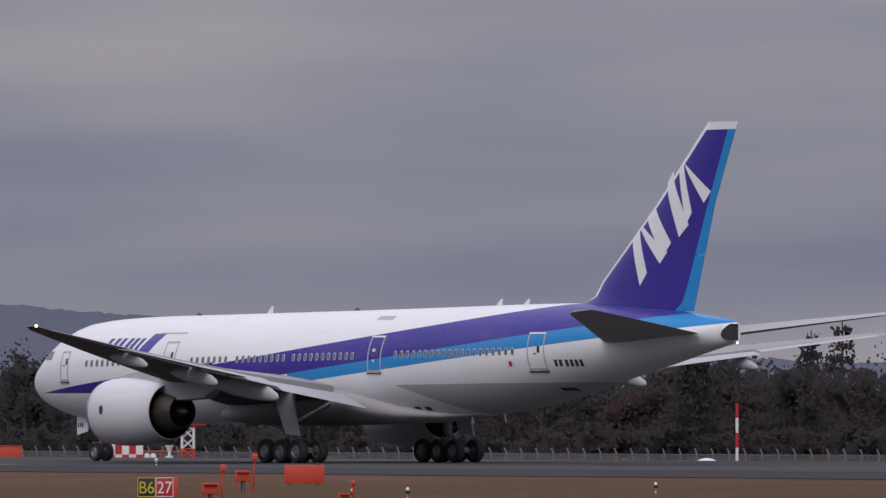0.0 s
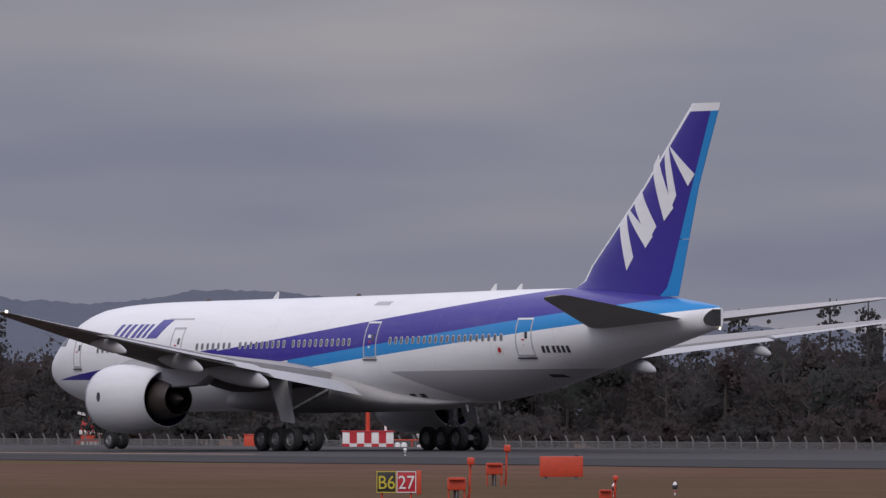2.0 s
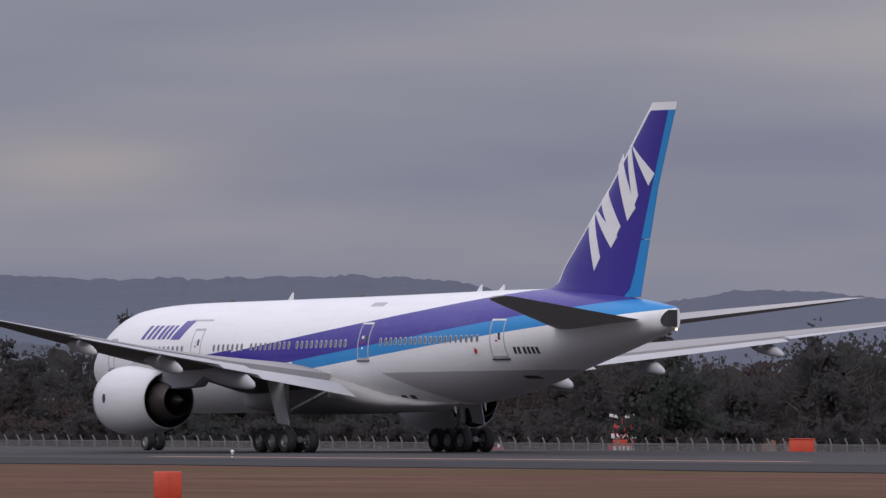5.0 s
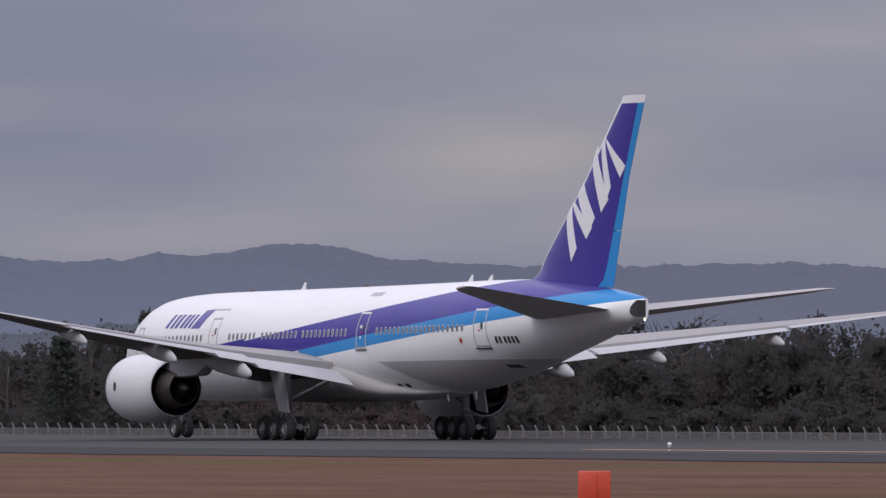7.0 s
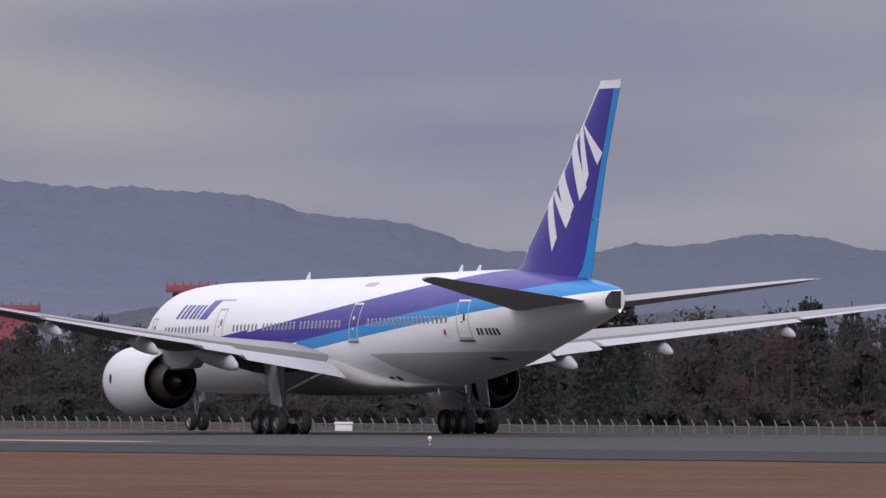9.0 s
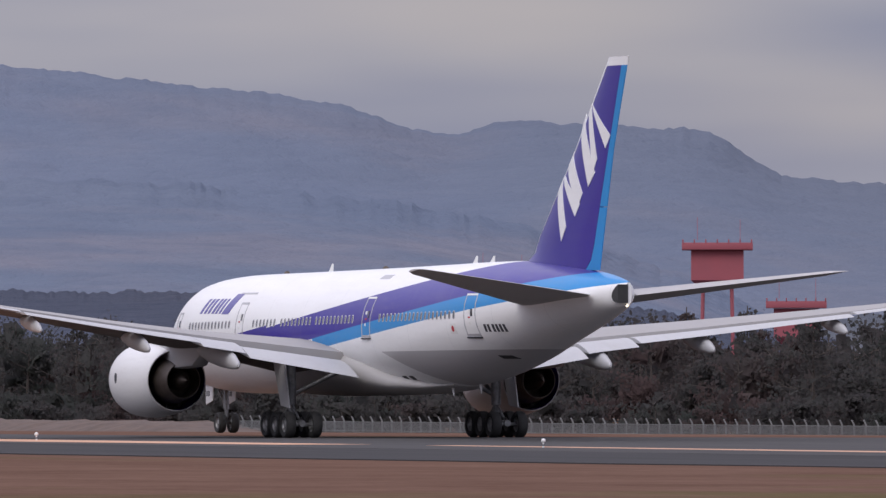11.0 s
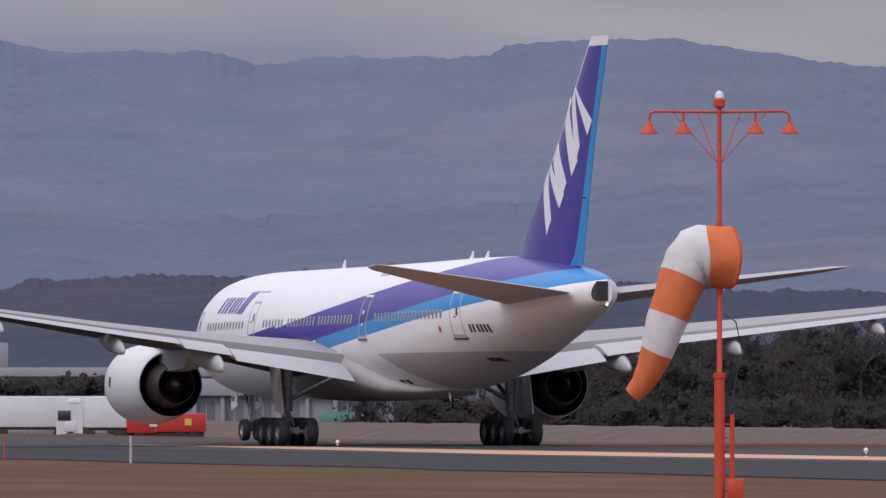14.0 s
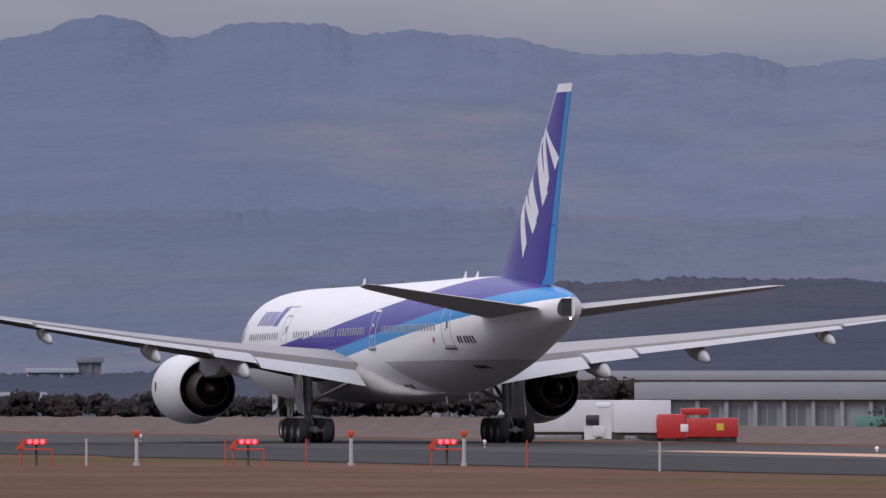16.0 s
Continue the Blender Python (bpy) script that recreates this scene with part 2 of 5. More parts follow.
# ---------------------------------------------------------------- ground
def grass_mat():
    m = Net("dry_grass", 0.95)
    m.b.inputs["Specular IOR Level"].default_value = 0.0
    big, mid, fine = m.noise(0.035, 4, (1, 0.45, 1)), m.noise(0.16, 6, (0.8, 0.5, 1), 0.65), m.noise(1.6, 5, (1, 1, 1), 0.7)
    c = m.mix(m.ramp(mid, 0.3, 0.7), (0.098, 0.057, 0.043), (0.158, 0.097, 0.074))
    c = m.mix(m.math("MULTIPLY", m.ramp(big, 0.56, 0.68), 0.8), c, (0.088, 0.086, 0.034))
    c = m.mix(m.math("MULTIPLY", m.ramp(fine, 0.45, 0.7), 0.35), c, (0.078, 0.045, 0.032))
    # thinner olive grass by the taxiway in the south, fine straw everywhere
    south = m.ramp(m.math("ADD", m.xyz()[1], m.math("MULTIPLY", mid, 40)), -235, -290)
    c = m.mix(m.math("MULTIPLY", south, 0.6), c, (0.082, 0.064, 0.034))
    straw = m.noise(5.0, 4, (1, 0.12, 1), 0.75)
    c = m.mix(m.math("MULTIPLY", m.ramp(straw, 0.45, 0.75), 0.4), c, (0.215, 0.140, 0.108))
    m.bump(fine, 0.25, 0.1)
    return m.colour(c)


def asphalt_mat(name, c1, c2):
    m = Net(name, 0.9)
    m.b.inputs["Specular IOR Level"].default_value = 0.12
    a, b, s = m.noise(0.12, 5, (2.5, 0.25, 1)), m.noise(9, 3), m.noise(0.6, 4, (3, 0.2, 1))
    c = m.mix(m.ramp(a, 0.3, 0.7), c1, c2)
    c = m.mix(m.math("MULTIPLY", m.ramp(s, 0.5, 0.75), 0.5), c, (c1[0] * 0.6, c1[1] * 0.6, c1[2] * 0.6))
    m.bump(b, 0.3, 0.02)
    return m.colour(m.mix(m.math("MULTIPLY", b, 0.25), c, (c2[0] * 1.25, c2[1] * 1.25, c2[2] * 1.25)))


M_GRASS = grass_mat()
M_RUNWAY = asphalt_mat("runway_asphalt", (0.047, 0.045, 0.046), (0.069, 0.066, 0.065))
M_SHOULDER = asphalt_mat("shoulder_asphalt", (0.030, 0.029, 0.030), (0.046, 0.044, 0.045))


def build_ground():
    prof = [(-4700, 0), (-700, 0), (-200, -0.02), (-75, -0.02), (36, -0.02), (62, -1.25), (130, -1.3), (500, -1.3), (4700, -1.3)]
    ys = [-4700, -1500, -700] + [k * 20 for k in range(-30, 40)] + [1500, 4700]
    bm = bmesh.new()
    grid = []
    for y in ys:
        grid.append([bm.verts.new((x + (float(np.interp(y, [90, 180], [0, -34])) if x in (36, 62) else 0), y, z + (0.12 * noise.noise((x * 0.02, y * 0.013, 3)) if x in (62, 130) else 0))) for x, z in prof])
    for a, b in zip(grid, grid[1:]):
        for i in range(len(prof) - 1):
            bm.faces.new((a[i], a[i + 1], b[i + 1], b[i]))
    g = part("ground", bm, M_GRASS)
    tagged(g, "flat airfield of dry brown grass with green patches", "ground", kind="structure")


def strip(name, outline, z0, z1, mat, label):
    bm = bmesh.new()
    loft(bm, [[(x, y, z0) for x, y in outline], [(x, y, z1) for x, y in outline]])
    ob = part(name, bm, mat, smooth=False)
    return tagged(ob, label, "runway", kind="structure")


build_ground()
random.seed(5)
edge = [(-60 + random.uniform(-1.3, 1.3) - 6 * max(0.0, (-150 - y) / 100) ** 1.5, y) for y in range(-560, 900, 12)]
strip("runway_shoulder", edge + [(-37.0, 888), (-37.0, -560)], -0.3, 0.02, M_SHOULDER, "dark asphalt shoulder along the runway with a ragged grass edge")
strip("runway", [(-37.0, -900), (30, -900), (29, 20), (24, 60), (-4, 88), (-8, 120), (-8, 1200), (-37.0, 1200)], -0.3, 0.03, M_RUNWAY, "grey worn asphalt runway with faint tyre streaks")


M_OCHRE = worn("ochre_line_paint", (0.62, 0.33, 0.19), (0.42, 0.24, 0.15), 0.7, 0.5)
for outline in ([(-26.6, -166), (-25.5, -166), (-25.2, -112), (-26.4, -112)], [(-28.5, -30), (-25.5, -30), (-25.5, 18), (-27.0, 18)], [(-30.5, 26), (-26.0, 26), (-25.2, 80), (-25.6, 152), (-28.0, 154), (-34.0, 84)]):
    strip("guide_line", outline, 0.02, 0.037, M_OCHRE, "worn ochre guide line on the runway")


# ---------------------------------------------------------------- hills and far woods
HUB = Vector((-240.0, -430.0, 0.0))


def hill_mat(name, lo, hi, patch, dark, scale, east=None):
    m = Net(name, 1.0)
    m.b.inputs["Specular IOR Level"].default_value = 0.1
    a, b, c = m.noise(0.0022 * scale, 5), m.noise(0.022 * scale, 6, (1, 1, 1.6), 0.65), m.noise(0.0045 * scale, 4, (1, 1, 2.5))
    col = m.mix(m.ramp(a, 0.3, 0.7), lo, hi)
    col = m.mix(m.math("MULTIPLY", m.ramp(c, 0.52, 0.66), 0.75), col, patch)
    col = m.mix(m.math("MULTIPLY", m.ramp(b, 0.4, 0.72), 0.55), col, dark)
    if east:
        # the eastern slopes blend to a darker, greyer tint
        col = m.mix(m.math("MULTIPLY", m.ramp(m.math("ADD", m.xyz()[0], m.math("MULTIPLY", a, 500)), 1500, 2250), 0.85), col, east)
    m.bump(b, 1.0, 9)
    return m.colour(col)


def ridge(name, tops, near, far, mat, label, seed, rough=0.012, step=0.03, tree=0.0):
    """A range of hills: tops holds the bearing in degrees and the height that it reaches."""
    b0, b1 = tops[0][0], tops[-1][0]
    bs, hs = [t[0] for t in tops], [t[1] for t in tops]
    n, rows = int((b1 - b0) / step), 16
    bm = bmesh.new()
    grid = []
    for i in range(n + 1):
        b = b0 + (b1 - b0) * i / n
        top = smooth_curve(bs, hs, b)
        # spurs and notches of the crest fade out down the slope
        soft = sum(smooth_curve(bs, hs, min(max(b + k * 0.16, b0), b1)) for k in range(-4, 5)) / 9
        d = Vector((-math.sin(radians(b)), math.cos(radians(b)), 0))
        col = []
        for j in range(rows + 2):
            f = min(j / rows, 1.0)
            r = near + (far - near) * f if j <= rows else far + 250
            p = HUB + d * r
            g = noise.fractal((p.x * 0.0035, p.y * 0.0035, seed), 1.0, 2.0, 5)
            z = (soft + (top - soft) * f ** 5) * (f ** 1.15) * (1 + (0.07 * g if j < rows else rough * noise.noise((b * 5.2, seed, 0)))) - 3
            if j >= rows - 1 and tree:
                z += tree * (0.8 * noise.noise((b * 9, seed, 4)) + 0.8 * noise.noise((b * 34, seed, 4)) + (0.3 * abs(noise.noise((b * 90, seed, 8))) if step < 0.02 else 0))
            if j > rows:
                z *= 0.8
            col.append(bm.verts.new((p.x, p.y, z)))
        grid.append(col)
    for a, b in zip(grid, grid[1:]):
        for j in range(rows + 1):
            bm.faces.new((a[j], a[j + 1], b[j + 1], b[j]))
    bmesh.ops.recalc_face_normals(bm, faces=bm.faces)
    ob = part(name, bm, mat)
    return tagged(ob, label, "hill", kind="structure")


BASE = -39.8
PXD = math.degrees(1 / 17000.0)


def tops(pairs, dist):
    return [(BASE + g * PXD, 2.7 + h * dist / 17000.0) for g, h in pairs]


# aerial haze is part of these blue-grey base colours
M_HILL = hill_mat("far_hills_haze_tint", (0.118, 0.146, 0.208), (0.140, 0.166, 0.226), (0.176, 0.176, 0.214), (0.098, 0.123, 0.178), 1, (0.100, 0.110, 0.135))
M_HILL2 = hill_mat("nearer_hills_haze_tint", (0.108, 0.135, 0.192), (0.130, 0.153, 0.204), (0.168, 0.165, 0.198), (0.090, 0.113, 0.162), 1.4)
M_HILL3 = hill_mat("dark_hill_haze_tint", (0.080, 0.090, 0.110), (0.096, 0.103, 0.122), (0.120, 0.115, 0.124), (0.066, 0.076, 0.092), 1.4)
ridge("hill_range", tops([(-1600, 90), (-800, 110), (-187, 150), (187, 175), (560, 200), (790, 217), (1015, 194), (1150, 198), (1375, 234), (1495, 243), (1930, 237), (2230, 249), (2440, 279), (2620, 254), (2680, 261), (2755, 246), (2890, 247), (2950, 254), (3085, 297), (3220, 310), (3400, 351), (3655, 364), (3780, 372), (3960, 454), (4255, 468), (4390, 446), (4560, 492), (4750, 524), (4960, 544), (5185, 568), (5470, 607), (5680, 603), (5785, 577), (6040, 578), (6130, 563), (6235, 584), (6520, 588), (6610, 610), (6805, 625), (6880, 621), (6970, 642), (7075, 643), (7180, 615), (7315, 652), (7480, 612), (8300, 600), (9000, 560)], 4300), 3500, 4300, M_HILL, "long high wooded mountain range with blue-grey haze in its colour", 1.7, tree=1.3)
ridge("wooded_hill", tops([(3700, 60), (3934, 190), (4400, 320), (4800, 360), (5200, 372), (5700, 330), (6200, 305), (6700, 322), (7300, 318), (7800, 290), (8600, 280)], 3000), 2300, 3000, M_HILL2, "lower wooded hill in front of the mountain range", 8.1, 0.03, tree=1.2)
ridge("wooded_hill", tops([(-1600, 60), (-600, 90), (200, 70), (900, 95), (1500, 80), (2000, 120), (2600, 150), (3000, 120), (3400, 165), (3700, 130), (4000, 60)], 2600), 2000, 2600, M_HILL3, "low wooded hill with haze in its colour", 4.4, 0.03, tree=1.2)
CREST = [(3700, 100), (4000, 150), (4336, 196), (4421, 203), (4468, 208), (4524, 200), (4800, 184), (5200, 184), (5650, 207), (5784, 190), (5895, 203), (6147, 210), (6330, 206), (6420, 202), (6520, 176), (6707, 172), (6830, 172), (6900, 152), (6950, 95), (7050, 62), (7300, 55), (8600, 60)]
# dark woods, tinted blue for the haze in front of them
M_HILL4 = hill_mat("cedar_ridge_haze_tint", (0.052, 0.061, 0.090), (0.062, 0.070, 0.098), (0.076, 0.076, 0.096), (0.042, 0.050, 0.075), 2.2)
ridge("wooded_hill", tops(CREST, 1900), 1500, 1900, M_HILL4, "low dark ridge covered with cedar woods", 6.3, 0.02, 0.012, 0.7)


# ---------------------------------------------------------------- woods
def foliage_mat(name, tones, russet=0.0):
    m = Net(name, 0.9)
    g = m.n("ShaderNodeNewGeometry")
    r = m.n("ShaderNodeValToRGB")
    els = r.color_ramp.elements
    els[0].position, els[0].color = 0.0, (*tones[0], 1)
    els[1].position, els[1].color = 1.0, (*tones[-1], 1)
    for i, t in enumerate(tones[1:-1], 1):
        els.new(i / (len(tones) - 1)).color = (*t, 1)
    m.link(g.outputs["Random Per Island"], r.inputs[0])
    col = m.mix(m.math("MULTIPLY", m.noise(0.07, 3), 0.7), r.outputs[0], tones[1])
    # whole trees turn russet or stay green
    patch = m.noise(0.055, 3)
    col = m.mix(m.math("MULTIPLY", m.ramp(patch, 0.54, 0.68), russet), col, (0.112, 0.070, 0.067))
    col = m.mix(m.math("MULTIPLY", m.ramp(patch, 0.46, 0.34), russet), col, (0.062, 0.073, 0.064))
    # thin leaves let light through
    d, t, mx = m.n("ShaderNodeBsdfDiffuse"), m.n("ShaderNodeBsdfTranslucent"), m.n("ShaderNodeMixShader")
    # shade a crown as a whole, not leaf by leaf
    lift, nrm = m.n("ShaderNodeVectorMath"), m.n("ShaderNodeVectorMath")
    lift.operation, nrm.operation = "MULTIPLY_ADD", "NORMALIZE"
    lift.inputs[1].default_value, lift.inputs[2].default_value = (0.07, 0.07, 0.07), (-0.40, -0.32, 0.62)
    m.link(g.outputs["Normal"], lift.inputs[0])
    m.link(lift.outputs[0], nrm.inputs[0])
    m.link(nrm.outputs[0], d.inputs["Normal"])
    m.link(col, d.inputs["Color"])
    m.link(col, t.inputs["Color"])
    mx.inputs[0].default_value = 0.6
    m.link(d.outputs[0], mx.inputs[1])
    m.link(t.outputs[0], mx.inputs[2])
    m.link(mx.outputs[0], m.t.nodes["Material Output"].inputs["Surface"])
    return m.mat


M_LEAF = foliage_mat("mixed_foliage", [(0.074, 0.074, 0.072), (0.078, 0.077, 0.074), (0.083, 0.078, 0.076), (0.085, 0.076, 0.077), (0.092, 0.079, 0.079)], 0.7)
M_PINE = foliage_mat("pine_foliage", [(0.062, 0.073, 0.069), (0.072, 0.082, 0.074), (0.082, 0.090, 0.080)])
M_BARK = worn("bark", (0.085, 0.070, 0.062), (0.058, 0.049, 0.044), 0.95, 2, bump=0.5)


class Soup:
    """Loose leaves and twigs gathered into one mesh."""

    def __init__(self):
        self.v, self.f = [], []

    def leaf(self, p, size, rng):
        a = Vector((rng.gauss(0, 1), rng.gauss(0, 1), rng.gauss(0, 0.8))).normalized()
        b = a.orthogonal().normalized()
        c = a.cross(b)
        k = len(self.v)
        s = size
        for u, w, t in ((-1, -0.6, 0), (0.2, -1, 0.25), (1, 0.1, -0.1), (0.3, 1, 0.3), (-0.8, 0.7, -0.2)):
            j = rng.uniform(0.7, 1.3)
            self.v.append(p + (b * u * j + c * w * j + a * t) * s)
        self.f.append((k, k + 1, k + 2, k + 3, k + 4))

    def stick(self, p, q, r0, r1):
        k, d = len(self.v), (q - p)
        o = d.orthogonal().normalized()
        w = d.normalized().cross(o)
        for c, r in ((p, r0), (q, r1)):
            for i in range(4):
                t = i * math.tau / 4
                self.v.append(c + (o * math.cos(t) + w * math.sin(t)) * r)
        for i in range(4):
            j = (i + 1) % 4
            self.f.append((k + i, k + j, k + 4 + j, k + 4 + i))

    def mesh(self, name, mat):
        me = bpy.data.meshes.new(name)
        me.from_pydata(self.v, [], self.f)
        me.materials.append(mat)
        return me


def broad_tree(leaf, wood, base, h, w, rng, n=90, size=0.42, bare=0.0):
    """A tapered trunk, limbs and an uneven crown."""
    top = base + Vector((rng.uniform(-0.3, 0.3), rng.uniform(-0.3, 0.3), h * 0.82))
    wood.stick(base, base + (top - base) * 0.5, h * 0.022, h * 0.015)
    wood.stick(base + (top - base) * 0.5, top, h * 0.015, h * 0.004)
    limbs = []
    for i in range(9):
        f = rng.uniform(0.22, 0.95)
        p = base + (top - base) * f
        a = rng.uniform(0, math.tau)
        q = p + Vector((math.cos(a) * w * 0.5, math.sin(a) * w * 0.5, 0)) * rng.uniform(0.55, 1.0) * (1.15 - 0.5 * f) + Vector((0, 0, h * rng.uniform(0.05, 0.2)))
        wood.stick(p, q, h * 0.009, h * 0.003)
        limbs.append((p, q))
        for j in range(3 if bare else 0):
            e = q + Vector((rng.gauss(0, 1), rng.gauss(0, 1), rng.uniform(0.2, 1.4))) * h * 0.09
            wood.stick(p.lerp(q, rng.uniform(0.5, 1)), e, h * 0.004, h * 0.0015)
    for i in range(int(16 * (1 - bare))):
        p, q = limbs[i % 9]
        leaf.leaf(p.lerp(q, rng.uniform(0.2, 0.75)), w * 0.115, rng)
    for i in range(int(n * (1 - bare))):
        p, q = limbs[i % 9]
        c = p.lerp(q, rng.uniform(0.45, 1.12))
        leaf.leaf(c + Vector((rng.gauss(0, w * 0.10), rng.gauss(0, w * 0.10), rng.gauss(0, h * 0.055))), size * rng.uniform(0.6, 1.3), rng)


def pine_tree(leaf, wood, base, h, w, rng, n=110, size=0.35):
    wood.stick(base, base + Vector((0, 0, h * 0.97)), h * 0.02, h * 0.004)
    tiers = 9
    for i in range(n):
        t = (i % tiers) / tiers
        z = h * (0.22 + 0.76 * t)
        r = w * 0.5 * (1.0 - 0.8 * t) * rng.uniform(0.35, 1.05)
        a = rng.uniform(0, math.tau)
        leaf.leaf(base + Vector((math.cos(a) * r, math.sin(a) * r, z + rng.gauss(0, h * 0.02) - 0.15 * r)), size * rng.uniform(0.7, 1.25), rng)
    for t in range(tiers):
        for j in range(3):
            a = rng.uniform(0, math.tau)
            p = base + Vector((0, 0, h * (0.22 + 0.76 * t / tiers)))
            wood.stick(p, p + Vector((math.cos(a), math.sin(a), 0.15)) * w * 0.42 * (1 - 0.8 * t / tiers), h * 0.005, h * 0.002)


def wood_belt():
    rng = random.Random(11)
    leaf, wood = Soup(), Soup()
    y = -190.0
    while y < 470:
        for row in range(4):
            x = 104 + row * 9 + rng.uniform(-3, 3)
            h = rng.uniform(5.6, 8.6) + 1.1 * row * 0.5 + 1.3 * noise.noise((y * 0.03, row, 2))
            p = Vector((x, y + rng.uniform(-2, 2), -1.35))
            if rng.random() < 0.17:
                pine_tree(leaf, wood, p, h * 1.18, h * 0.55, rng, 640, 0.135)
            else:
                broad_tree(leaf, wood, p, h, h * rng.uniform(0.75, 1.05), rng, 800, 0.14, rng.choice((0, 0, 0, 0.45, 0.8)))
        for k in range(2):
            p = Vector((142 + 8 * k + rng.uniform(-2, 2), y + rng.uniform(-2, 2), -1.35))
            hb = rng.uniform(5.5, 7.8)
            broad_tree(leaf, wood, p, hb, hb * 1.1, rng, 110, 0.5)
        for k in range(3):
            p = Vector((95 + rng.uniform(-3, 8), y + rng.uniform(-2, 2), -1.35))
            hb = rng.uniform(1.8, 3.9)
            broad_tree(leaf, wood, p, hb, hb * 1.5, rng, 330, 0.12)
        y += 4.3
    root = thing("woodland_belt", "dense dark belt of mixed bare and evergreen trees behind the fence", "woods", kind="stuff")
    for nm, s, mt in (("foliage", leaf, M_LEAF), ("branches", wood, M_BARK)):
        tagged(new(nm, s.mesh(nm, mt)), kind="stuff").parent = root


def lone_tree(name, pos, h, w, pine, seed, label):
    rng = random.Random(seed)
    leaf, wood = Soup(), Soup()
    (pine_tree if pine else broad_tree)(leaf, wood, Vector((0, 0, 0)), h, w, rng, 1900, 0.15)
    root = thing(name, label, "tree")
    root.location = pos
    for nm, s, mt in (("trunk", wood, M_BARK), ("crown", leaf, M_PINE)):
        new(nm, s.mesh(nm, mt)).parent = root


wood_belt()


# ---------------------------------------------------------------- the airliner
def at(s, y, z):
    """Place in the airliner's space: s metres behind the nose, y to its left, z over the ground."""
    return Vector((31.77 - s, y, z))


FUS = [(-0.3, 4.72, 4.5, 0.08), (0.0, 5.08, 4.1, 0.5), (0.6, 5.5, 3.62, 1.0), (1.5, 6.05, 3.2, 1.52), (2.8, 6.85, 2.8, 2.02), (4.2, 7.5, 2.52, 2.42), (6, 7.98, 2.3, 2.78),
       (9, 8.22, 2.16, 3.04), (12, 8.32, 2.12, 3.1), (20, 8.4, 2.2, 3.1), (35, 8.56, 2.4, 3.1), (42, 8.66, 2.58, 3.1), (46, 8.72, 2.95, 3.06), (50, 8.74, 3.62, 2.9), (54, 8.62, 4.5, 2.5),
       (58, 8.34, 5.32, 1.95), (61, 8.05, 5.95, 1.36), (63, 7.8, 6.34, 0.7), (64.05, 7.66, 6.54, 0.16)]


def body_at(s):
    q = list(zip(*FUS))
    return [smooth_curve(q[0], q[k], s) for k in (1, 2, 3)]


def skin(s, z, out=0.0, side=1):
    """The point of the fuselage's side at station s and height z."""
    top, bot, half = body_at(s)
    zc, r = (top + bot) / 2, (top - bot) / 2
    u = max(-1.0, min(1.0, (z - zc) / r))
    return at(s, side * ((half + out) * math.sqrt(1 - u * u)), zc + (r + out) * u)


def build_fuselage(plane):
    bm = bmesh.new()
    rings = []
    stations = [-0.3, -0.2, 0, 0.3, 0.6, 1, 1.5, 2.1, 2.8, 3.5, 4.2, 5, 6, 7.5, 9] + list(range(11, 45, 2)) + list(range(45, 64)) + [64.05]
    for s in stations:
        top, bot, half = body_at(s)
        zc, r = (top + bot) / 2, (top - bot) / 2
        rings.append([at(s, half * math.sin(k * math.tau / 56), zc + r * math.cos(k * math.tau / 56)) for k in range(56)])
    loft(bm, rings)
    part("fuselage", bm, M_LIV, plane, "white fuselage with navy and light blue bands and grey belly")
    # exhaust opening in the tail cone
    bm = bmesh.new()
    pts = [(63.2, 6.98), (63.4, 6.76), (63.8, 6.66), (64.09, 6.64), (64.09, 7.52), (63.75, 7.4), (63.4, 7.2)]
    loft(bm, [[at(s, y, z) for s, z in pts] for y in (0.04, 0.56)])
    part("exhaust_opening", bm, M_DARK, plane, "dark exhaust opening of the tail cone")
    bm = bmesh.new()
    bmesh.ops.create_icosphere(bm, subdivisions=2, radius=0.055, matrix=Matrix.Translation(at(64.1, 0.1, 6.5)))
    part("tail_light", bm, M_LAMP, plane, "lit white tail light")
    # wing to body fairing
    bm = bmesh.new()
    rings = []
    for s, top, bot, half in [(18.5, 2.9, 2.45, 1.0), (20.5, 3.5, 2.2, 2.0), (23, 4.2, 2.08, 2.8), (26, 4.9, 2.05, 3.13), (31, 5.0, 2.1, 3.16), (34, 4.3, 2.15, 2.86), (37, 3.4, 2.22, 2.3), (40, 2.95, 2.36, 1.6), (42.5, 2.8, 2.6, 0.8)]:
        zc, r = (top + bot) / 2, (top - bot) / 2
        rings.append([at(s, half * math.copysign(abs(math.sin(a)) ** 0.8, math.sin(a)), zc + r * math.copysign(abs(math.cos(a)) ** 0.8, math.cos(a))) for a in (k * math.tau / 48 for k in range(48))])
    loft(bm, rings)
    part("wing_fairing", bm, M_BELLY, plane, "grey fairing under the wing root, toned down for the wing's shade")


